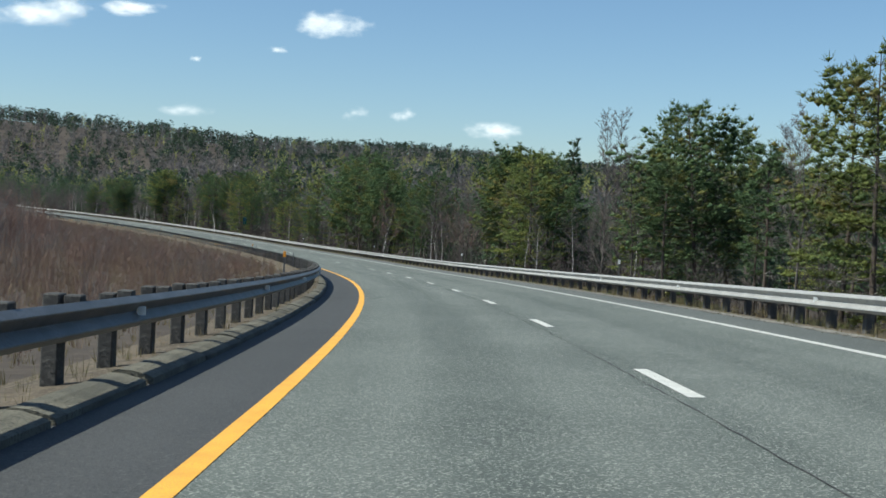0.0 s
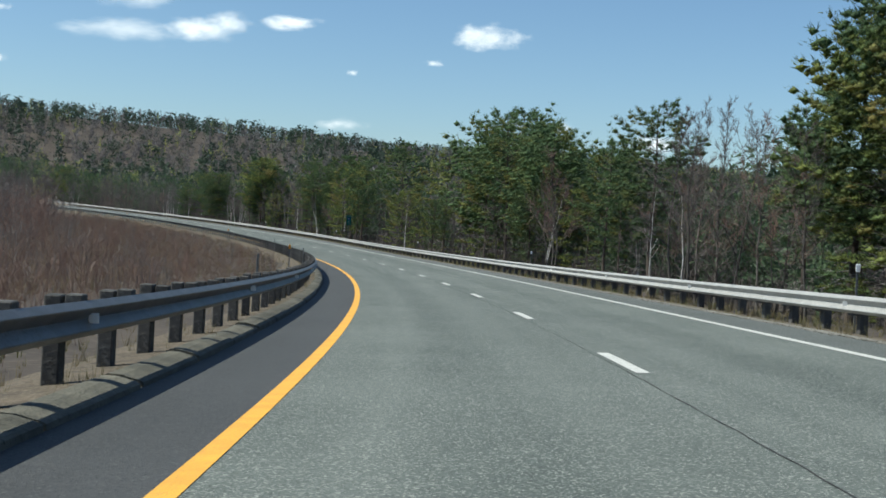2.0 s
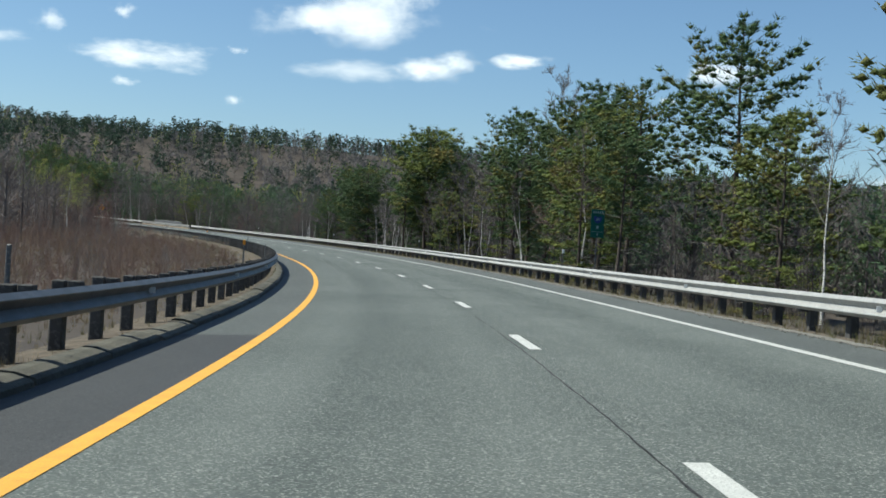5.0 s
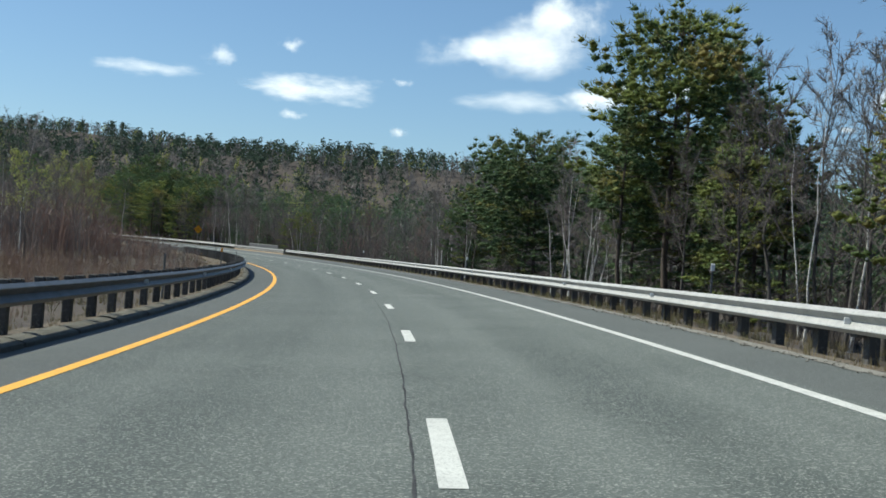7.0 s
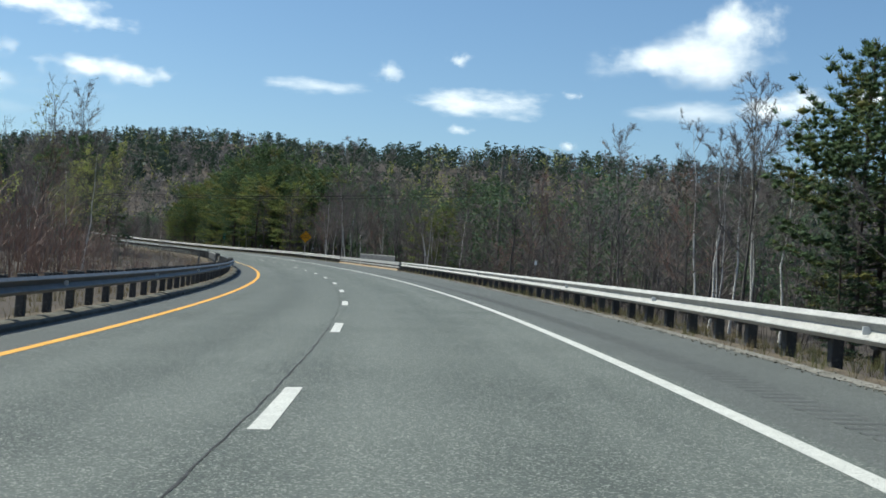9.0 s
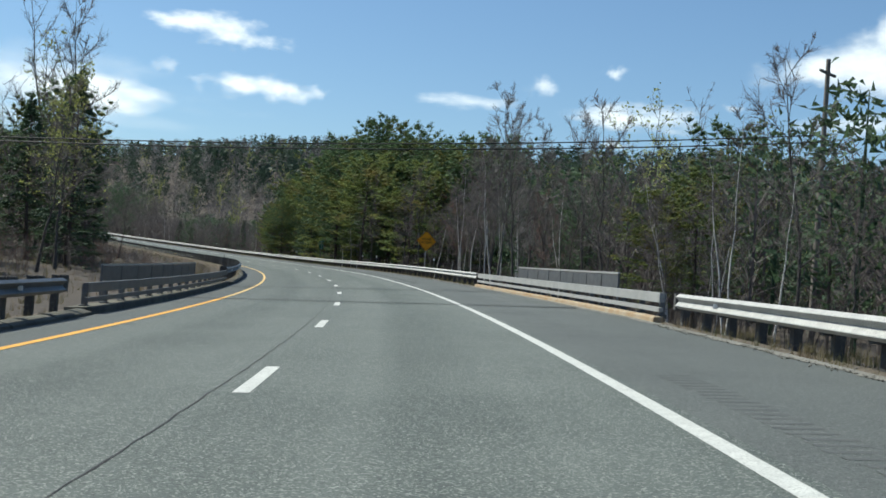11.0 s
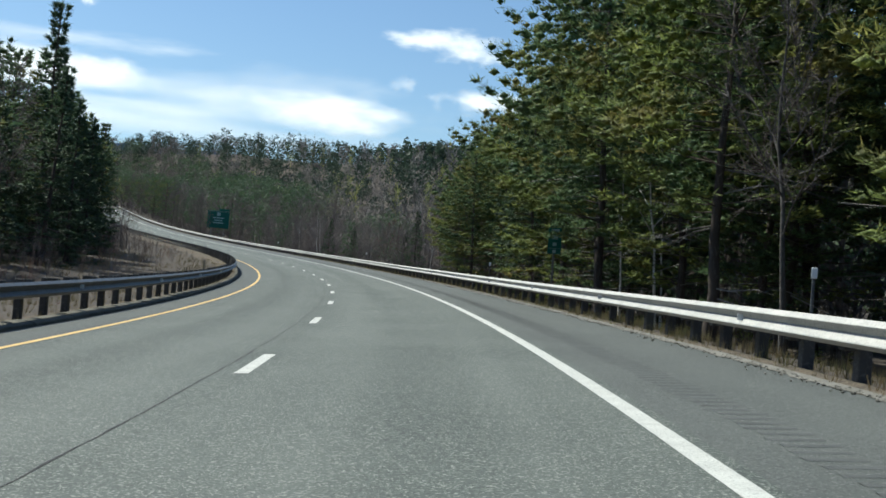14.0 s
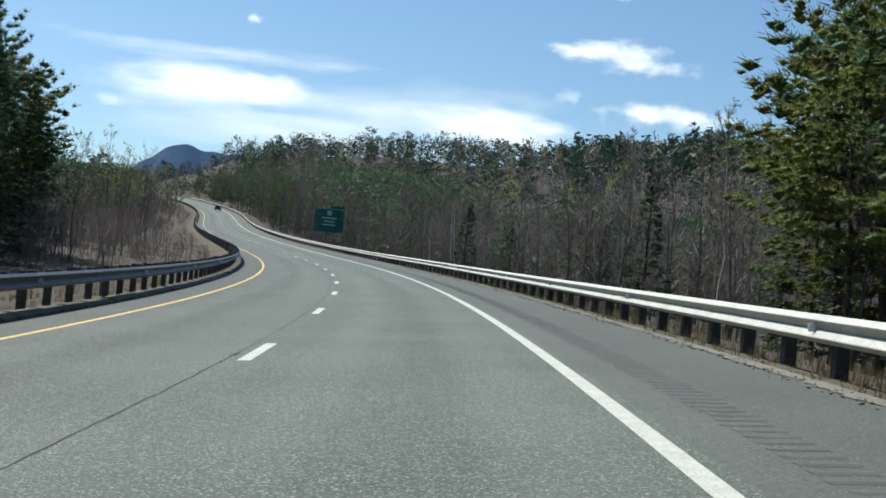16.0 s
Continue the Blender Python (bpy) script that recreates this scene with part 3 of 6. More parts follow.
def reflector_mesh():
    bm = bmesh.new()
    box(bm, -0.045, 0.045, -0.006, 0.006, 0.0, 0.09, 0.003)
    me = bpy.data.meshes.new("reflector")
    bm.to_mesh(me)
    bm.free()
    me.materials.append(M_REFLECT)
    return me


ME_POST, ME_BLOCK, ME_REFL = post_mesh(), block_mesh(), reflector_mesh()


def guardrail(s0, s1, face, side, top, label):
    """Beam, with a post and a spacer block every 1.905 m; face: u of the beam's front."""
    root = tagged(new("guardrail"), label, "guardrail", kind="structure")
    st = np.arange(s0, s1 + 0.1, 1.905)
    low = top - 0.312
    sec = [(u, z + low) for u, z in beam_section(face, side)]
    # left beam's shaded face is put into its darker steel
    child("beam", sweep("beam", st, sec, M_STEEL if side < 0 else M_STEEL_SHADED, closed=True), root)
    fu = face if callable(face) else (lambda s: face)
    rng = np.random.default_rng(int(abs(s0)) + 5)
    for i, s in enumerate(np.arange(s0 + 0.5, min(s1, 760.0), 1.905)):
        u = float(fu(s)) + side * 0.083
        child("blockout", ME_BLOCK, root, m=road_pose(s, u + side * 0.095, top - 0.74 + (0.065 if side > 0 else 0.0)))
        child("post", ME_POST, root, m=road_pose(s, u + side * 0.27, top - 0.74 + rng.normal(0.05 if side > 0 else -0.04, 0.012), rng.normal(0, 2)))
        if i % 6 == 2:
            child("reflector", ME_REFL, root, "small white reflector tab", road_pose(s, u - side * 0.062, low + 0.115))
    # far posts as one mesh
    if s1 > 760:
        v, f = [], []
        for s in np.arange(max(s0, 760.0), s1, 1.905):
            u = float(fu(s)) + side * 0.3
            k = len(v)
            for z in (-0.3, top):
                v += [road(s - 0.09, u - 0.08, z), road(s + 0.09, u - 0.08, z), road(s + 0.09, u + 0.08, z), road(s - 0.09, u + 0.08, z)]
            f += [(k, k + 1, k + 5, k + 4), (k + 1, k + 2, k + 6, k + 5), (k + 2, k + 3, k + 7, k + 6), (k + 3, k, k + 4, k + 7)]
        tagged(child("far_posts", mesh_from("far_posts", v, np.array(f), M_POST), root), kind="stuff")


LEFT_FACE, LEFT_TOP, RIGHT_TOP = 5.298, 0.799, 0.697
guardrail(-26, BRIDGE[0] - 1, LEFT_FACE, 1, LEFT_TOP, "steel guardrail darkened for its shaded face, on wooden posts behind a kerb")
guardrail(BRIDGE[1], 1100, LEFT_FACE, 1, LEFT_TOP, "steel guardrail darkened for its shaded face, on wooden posts behind a kerb")
guardrail(-26, BRIDGE[0] - 1, right_rail, -1, RIGHT_TOP, "galvanised steel guardrail with two ridges on wooden posts")
guardrail(BRIDGE[1], 1100, right_rail, -1, RIGHT_TOP, "galvanised steel guardrail with two ridges on wooden posts")


# ---- the bridge ----
def bridge_side(side, face):
    """Kerb stone, posts, a broad upper and a narrow lower rail, and a metal fence behind."""
    s = np.arange(BRIDGE[0], BRIDGE[1] + 0.1, 1.0)
    sg = 1 if side == "left" else -1
    f = face if callable(face) else (lambda q: face + 0 * q)
    off = lambda d: (lambda q: f(q) + sg * d)
    sec = lambda d0, d1, z0, z1: [(off(d0), z0), (off(d0), z1), (off(d1), z1), (off(d1), z0)][::sg]
    root = tagged(new("bridge_railing"), "steel bridge railing with two rails above a stained stone kerb", "railing", kind="structure")
    # left kerb takes the darker concrete for the shade on its face
    child("kerb_stone", sweep("kerb_stone", s, [(off(-0.12), -0.1), (off(-0.11), 0.10), (off(-0.08), 0.125), (off(0.12 if sg < 0 else 0.5), 0.125), (off(0.12 if sg < 0 else 0.5), -0.6)][::sg], M_GRANITE if sg < 0 else M_KERB, closed=True), root, "rust-stained granite kerb" if sg < 0 else "grey concrete kerb")
    # left rails take a darker steel: shade painted into their colour
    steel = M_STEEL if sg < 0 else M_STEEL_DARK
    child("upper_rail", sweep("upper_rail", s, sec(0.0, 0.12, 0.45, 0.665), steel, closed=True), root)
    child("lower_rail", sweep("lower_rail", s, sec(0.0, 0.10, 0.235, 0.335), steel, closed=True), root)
    for q in np.arange(BRIDGE[0] + 0.8, BRIDGE[1], 2.2):
        bm = bmesh.new()
        box(bm, -0.09, 0.09, -0.16, 0.16, 0.06, 0.16, 0.01)
        box(bm, -0.06, 0.06, -0.10, 0.10, -0.5, 0.62, 0.012)
        part("post", bm, M_STEEL_DARK, root, m=road_pose(q, float(f(q)) + sg * 0.24))
    # fence panels over the middle of the span
    fence = tagged(new("bridge_fence"), "grey mesh safety fence with a pipe rail beside the bridge", "fence", kind="structure")
    a, b = (BRIDGE[0] + 11.0, BRIDGE[1] - 4.0) if sg < 0 else (BRIDGE[0] + 8.0, BRIDGE[1] - 3.0)
    d = 1.35
    child("pipe_rail", sweep("pipe_rail", np.arange(a, b + 0.1, 1.0), sec(d - 0.03, d + 0.03, 1.00, 1.06), M_STEEL, closed=True), fence)
    for i, q in enumerate(np.arange(a, b + 0.1, (b - a) / 8)):
        child("fence_post", sweep("fence_post", [q - 0.03, q + 0.03], sec(d - 0.03, d + 0.03, -0.3, 1.02), M_STEEL_DARK, closed=True), fence)
        if q + 1 < b:
            e = q + (b - a) / 8
            child("mesh_panel", sweep("mesh_panel", np.linspace(q + 0.05, e - 0.05, 3), sec(d - 0.012, d + 0.012, 0.46, 0.98), M_STEEL_DARK, closed=True), fence)
    # side beam of the deck
    child("deck_edge", sweep("deck_edge", s, sec(0.14, 0.60, -1.2, -0.35), M_CONCRETE, closed=True), root)


bridge_side("left", LEFT_FACE)
bridge_side("right", lambda q: right_rail(q) - 0.1)


# ---- clouds, far mountain ----
CLOUDS_A = [(5.8, 8.2, 3.8, 1.0), (18.1, 7.7, 4.3, 1.1), (14.5, 8.4, 3.6, 0.6), (12.2, 4.1, 2.8, 0.6), (4.5, 4.4, 1.5, 0.5), (2.3, 4.4, 1.4, 0.5),
            (-2.0, 3.8, 3.3, 0.8), (11.7, 6.5, 0.6, 0.5), (8.1, 7.1, 1.0, 0.3)]
CLOUDS_B = [(22.4, 9.7, 9.1, 2.4), (20.2, 11.2, 4.6, 1.9), (21.5, 7.7, 6.6, 1.0), (31.6, 7.7, 6.6, 1.1), (35.6, 8.9, 2.0, 0.9), (27.4, 6.3, 0.9, 0.4),
            (32.4, 9.7, 1.3, 0.9), (27.3, 8.5, 0.9, 0.8), (38.6, 8.1, 4.6, 0.6), (32.2, 6.7, 1.4, 0.4), (48.5, 7.8, 3.8, 1.0), (50.7, 10.3, 4.6, 0.9), (51.7, 8.5, 1.5, 1.0)]
CLOUDS_C = [(49.4, 10.4, 4.4, 1.1), (23.3, 10.4, 3.0, 1.3), (46.8, 8.2, 3.3, 1.1), (56.7, 7.0, 11.0, 1.8), (66.0, 8.0, 3.8, 1.2), (61.0, 6.9, 22.0, 2.8), (68.5, 7.6, 12.0, 2.2), (63.0, 6.0, 24.0, 1.6),
            (70.1, 7.8, 2.5, 0.8), (66.4, 8.0, 4.6, 1.0), (65.3, 6.9, 15.7, 1.1), (68.0, 9.4, 14.0, 1.0), (66.7, 11.2, 1.1, 0.7), (50.7, 13.5, 1.9, 0.6), (72.3, 7.0, 1.8, 0.7)]


def cloud_material(name, soft, density):
    m = bpy.data.materials.new(name)
    m.use_nodes = True
    n, l = m.node_tree.nodes, m.node_tree.links
    n.remove(n["Principled BSDF"])
    tc, info = n.new("ShaderNodeTexCoord"), n.new("ShaderNodeObjectInfo")
    seed = n.new("ShaderNodeMath")
    seed.operation = "MULTIPLY"
    seed.inputs[1].default_value = 40
    l.new(info.outputs["Random"], seed.inputs[0])
    shift = n.new("ShaderNodeVectorMath")
    shift.operation = "ADD"
    l.new(tc.outputs["Object"], shift.inputs[0])
    comb = n.new("ShaderNodeCombineXYZ")
    for k in "XYZ":
        l.new(seed.outputs[0], comb.inputs[k])
    l.new(comb.outputs[0], shift.inputs[1])
    noi = n.new("ShaderNodeTexNoise")
    noi.inputs["Scale"].default_value, noi.inputs["Detail"].default_value, noi.inputs["Roughness"].default_value = 2.4, 7, 0.56
    st = n.new("ShaderNodeVectorMath")
    st.operation = "MULTIPLY"
    st.inputs[1].default_value = (1.0, 0.62, 1)
    l.new(shift.outputs[0], st.inputs[0])
    l.new(st.outputs[0], noi.inputs["Vector"])
    # rounded above, flatter below
    sp, below, cb, ln = n.new("ShaderNodeSeparateXYZ"), n.new("ShaderNodeMapRange"), n.new("ShaderNodeCombineXYZ"), n.new("ShaderNodeVectorMath")
    l.new(tc.outputs["Object"], sp.inputs[0])
    below.inputs["From Min"].default_value, below.inputs["From Max"].default_value = -1.0, 1.0
    below.inputs["To Min"].default_value, below.inputs["To Max"].default_value = -1.45, 0.85
    l.new(sp.outputs[1], below.inputs["Value"])
    l.new(sp.outputs[0], cb.inputs[0])
    l.new(below.outputs[0], cb.inputs[1])
    ln.operation = "LENGTH"
    l.new(cb.outputs[0], ln.inputs[0])
    fall = n.new("ShaderNodeMapRange")
    fall.inputs["From Min"].default_value, fall.inputs["From Max"].default_value = 0.0, 1.0
    fall.inputs["To Min"].default_value, fall.inputs["To Max"].default_value = 0.50, -0.70
    l.new(ln.outputs["Value"], fall.inputs["Value"])
    s = n.new("ShaderNodeMath")
    s.operation = "ADD"
    rag = n.new("ShaderNodeMapRange")
    rag.inputs["To Min"].default_value, rag.inputs["To Max"].default_value = -0.25, 1.25
    l.new(noi.outputs["Fac"], rag.inputs["Value"])
    l.new(rag.outputs[0], s.inputs[0])
    l.new(fall.outputs[0], s.inputs[1])
    a = n.new("ShaderNodeMapRange")
    a.interpolation_type = "SMOOTHSTEP"
    a.inputs["From Min"].default_value, a.inputs["From Max"].default_value = 0.40, 0.40 + soft
    a.inputs["To Max"].default_value = density
    l.new(s.outputs[0], a.inputs["Value"])
    em, tr, mx = n.new("ShaderNodeEmission"), n.new("ShaderNodeBsdfTransparent"), n.new("ShaderNodeMixShader")
    em.inputs["Color"].default_value, em.inputs["Strength"].default_value = (0.93, 0.96, 1.0, 1), CLOUD_GLOW
    l.new(a.outputs[0], mx.inputs[0])
    l.new(tr.outputs[0], mx.inputs[1])
    l.new(em.outputs[0], mx.inputs[2])
    l.new(mx.outputs[0], n["Material Output"].inputs["Surface"])
    return m


M_CLOUD, M_WISP, M_VEIL = cloud_material("cloud", 0.62, 0.95), cloud_material("small_cloud", 0.85, 0.75), cloud_material("thin_cloud", 0.8, 0.62)


def cloud(az, el, w, h, k, eye):
    """A far bank of cloud: a shallow bowl, its rim fading away."""
    r = 3900 + 7 * k
    h = min(h, 0.42 * w)
    bm = bmesh.new()
    bmesh.ops.create_grid(bm, x_segments=8, y_segments=4, size=1.0)
    for v in bm.verts:
        v.co.z = -0.06 * (v.co.x ** 2 + v.co.y ** 2)
    me = bpy.data.meshes.new("cloud")
    bm.to_mesh(me)
    bm.free()
    me.materials.append(M_VEIL if w > 4.4 and h / w < 0.16 else M_WISP if w < 3.0 else M_CLOUD)
    ob = new("cloud", me)
    d = Vector((-math.sin(radians(az)) * math.cos(radians(el)), math.cos(radians(az)) * math.cos(radians(el)), math.sin(radians(el))))
    c = Vector(eye) + d * r
    ob.matrix_basis = Matrix.LocRotScale(c, (-d).to_track_quat("Z", "Y"), Vector((r * radians(w) * 0.98, r * radians(h) * 1.35, 60)))
    ob.visible_shadow = False
    tagged(ob, "small white fair-weather cloud in a blue sky", "cloud", "clouds in the sky", "structure")


for eye, rows in (((-8, 60, 0), CLOUDS_A), ((-62, 250, 0), CLOUDS_B), ((-215, 435, 1), CLOUDS_C)):
    for k, row in enumerate(rows):
        cloud(*row, k, eye)


def mountain():
    n = 90
    v, f = [], []
    az0 = 62.0
    for i in range(n + 1):
        a = radians(az0 + 12 - 24 * i / n)
        az = az0 + 12 - 24 * i / n
        top = 402 * math.exp(-((az - 62.0) / 8.0) ** 6) + 27 * math.exp(-((az - 66.3) / 0.8) ** 2) + 14 * math.exp(-((az - 57.5) / 1.2) ** 2) + 3 * math.sin(i * 1.7)
        for d, z in ((3080, -40), (3280, 0.43 * top), (3520, 0.79 * top)):
            v.append((-120 - math.sin(a) * d, 200 + math.cos(a) * d, z))
    for i in range(n):
        for j in range(2):
            k = i * 3 + j
            f.append((k, k + 3, k + 4, k + 1))
    tagged(new("mountain", mesh_from("mountain", v, np.array(f)[:, ::-1], M_HAZED_MOUNTAIN, smooth=True)), "wooded mountain far beyond the road, tinted blue for haze", "mountain", kind="structure")


mountain()


# ---- trees ----
class Soup:
    """Triangles and prisms gathered into one mesh."""

    def __init__(self):
        self.v, self.f, self.n = [], [], 0

    def add(self, verts, faces):
        self.v.append(np.asarray(verts, float).reshape(-1, 3))
        self.f.append(np.asarray(faces, int).reshape(-1, 3) + self.n)
        self.n += len(self.v[-1])

    def limb(self, pts, radii, sides=3):
        """A tapered limb along points."""
        pts = np.asarray(pts, float)
        d = np.gradient(pts, axis=0)
        d /= np.linalg.norm(d, axis=1)[:, None] + 1e-9
        a = np.cross(d, [0.31, 0.87, 0.38])
        a /= np.linalg.norm(a, axis=1)[:, None] + 1e-9
        b = np.cross(d, a)
        t = np.arange(sides) * 2 * np.pi / sides
        ring = pts[:, None] + np.asarray(radii)[:, None, None] * (np.cos(t)[None, :, None] * a[:, None] + np.sin(t)[None, :, None] * b[:, None])
        i = (np.arange(len(pts) - 1)[:, None] * sides + np.arange(sides)[None]).ravel()
        j = (np.arange(len(pts) - 1)[:, None] * sides + (np.arange(sides)[None] + 1) % sides).ravel()
        self.add(ring, np.concatenate([np.stack([i, j, j + sides], -1), np.stack([i, j + sides, i + sides], -1)]))

    def blades(self, base, tip, width, rng, level=None):
        """Thin triangles from base points to tip points; level: how far they may tilt out of the flat."""
        base, tip = np.asarray(base, float), np.asarray(tip, float)
        side = np.cross(tip - base, rng.normal(size=base.shape) if level is None else rng.normal(0, level, base.shape) + [0, 0, 1])
        side /= np.linalg.norm(side, axis=1)[:, None] + 1e-9
        w = np.broadcast_to(width, len(base))[:, None]
        v = np.stack([base - side * w / 2, base + side * w / 2, tip], 1).reshape(-1, 3)
        self.add(v, np.arange(len(v)).reshape(-1, 3))

    def leaves(self, at, size, rng):
        n = len(at)
        a, b = rng.normal(size=(n, 3)), rng.normal(size=(n, 3))
        a /= np.linalg.norm(a, axis=1)[:, None]
        b -= a * (a * b).sum(1)[:, None]
        b /= np.linalg.norm(b, axis=1)[:, None]
        s = (size * rng.uniform(0.6, 1.4, n))[:, None]
        v = np.stack([at - a * s, at + b * s * 0.5, at + a * s, at - b * s * 0.5], 1).reshape(-1, 3)
        i = np.arange(n)[:, None] * 4
        self.add(v, np.concatenate([i + [0, 1, 2], i + [0, 2, 3]]))

    def mesh(self, name, mat, smooth=False):
        return mesh_from(name, np.concatenate(self.v), np.concatenate(self.f), mat, smooth=smooth)


def unit(v):
    return v / (np.linalg.norm(v, axis=-1, keepdims=True) + 1e-9)


def bare_tree(seed, h=12.0, spread=0.32, clear=0.3, limbs=16, twigs=7, lean=0.05, stems=1, leaf=0, leaf_size=0.07, fine=3, girth=0.0085, pale_limbs=True):
    """A leafless broadleaf: trunk (or several stems), limbs, branches, and fine twigs; leaf: opening leaves on each branch."""
    rng = np.random.default_rng(seed)
    wood, crown, buds = Soup(), Soup(), Soup()
    for st in range(stems):
        drift = rng.normal(0, lean * h, 2) + (rng.normal(0, 0.12 * h, 2) if stems > 1 else 0)
        hh = h * (1 if st == 0 else rng.uniform(0.7, 0.95))
        z = np.linspace(0, 1, 9)
        wav = rng.normal(0, 0.008 * h, (9, 2)).cumsum(0)
        pts = np.column_stack([drift[0] * z ** 1.5 + wav[:, 0], drift[1] * z ** 1.5 + wav[:, 1], z * hh])
        r0 = girth * h * (1 if stems == 1 else 0.75)
        rad = r0 * (1 - 0.93 * z ** 0.85) * (1 + 0.5 * np.exp(-z * 25))
        wood.limb(pts, rad, 6)
        nl = limbs if stems == 1 else max(5, limbs // 2)
        for i in range(nl):
            q = clear + (0.97 - clear) * (i + rng.random()) / nl
            p0 = np.array([np.interp(q, z, pts[:, k]) for k in range(3)])
            az = i * 2.4 + rng.normal(0, 0.4)
            up = rng.uniform(0.45, 1.1) + 0.7 * q
            d = unit(np.array([math.cos(az), math.sin(az), up]))
            ln = spread * h * (1.15 - q) * rng.uniform(0.65, 1.25) + 0.05 * h
            k = np.linspace(0, 1, 5)[:, None]
            bend = np.cumsum(rng.normal(0, 0.045 * ln, (5, 3)), 0)
            lp = p0 + d * ln * k + bend * k + np.array([0, 0, 0.12 * ln]) * k ** 2
            lr = np.interp(q, z, rad) * 0.42
            (wood if ln > 0.12 * h and pale_limbs else crown).limb(lp, lr * (1 - 0.85 * k[:, 0]) + 0.006, 4 if ln > 0.12 * h else 3)
            for j in range(twigs):
                w = rng.uniform(0.2, 1.0)
                b0 = np.array([np.interp(w, k[:, 0], lp[:, m]) for m in range(3)])
                d2 = unit(d * 0.7 + rng.normal(0, 0.55, 3) + [0, 0, 0.25])
                l2 = ln * rng.uniform(0.25, 0.55) * (1.2 - 0.6 * w)
                bp = b0 + d2 * l2 * np.array([0, 0.5, 1])[:, None] + rng.normal(0, 0.05 * l2, (3, 3)) * np.array([0, 1, 1])[:, None]
                crown.limb(bp[[0, 2]], np.array([0.016, 0.006]) * (h / 12), 3)
                m = fine * 3
                tt = rng.uniform(0.1, 1, m)
                tb = bp[0] + (bp[2] - bp[0]) * tt[:, None]
                td = unit(d2 * 0.8 + rng.normal(0, 0.6, (m, 3)) + [0, 0, 0.2])
                te = tb + td * (l2 * rng.uniform(0.25, 0.6, m) + 0.1)[:, None]
                crown.blades(tb, te, 0.017 * (h / 12), rng)
                if leaf:
                    pts2 = np.concatenate([te + rng.normal(0, 0.08, te.shape) for _ in range(leaf)])
                    buds.leaves(pts2, leaf_size, rng)
    return wood, crown, buds if leaf else None


OCTA_V = np.array([(1, 0, 0), (0, 1, 0), (-1, 0, 0), (0, -1, 0), (0, 0, 1), (0, 0, -1)], float)
OCTA_F = np.array([(0, 1, 4), (1, 2, 4), (2, 3, 4), (3, 0, 4), (1, 0, 5), (2, 1, 5), (3, 2, 5), (0, 3, 5)])


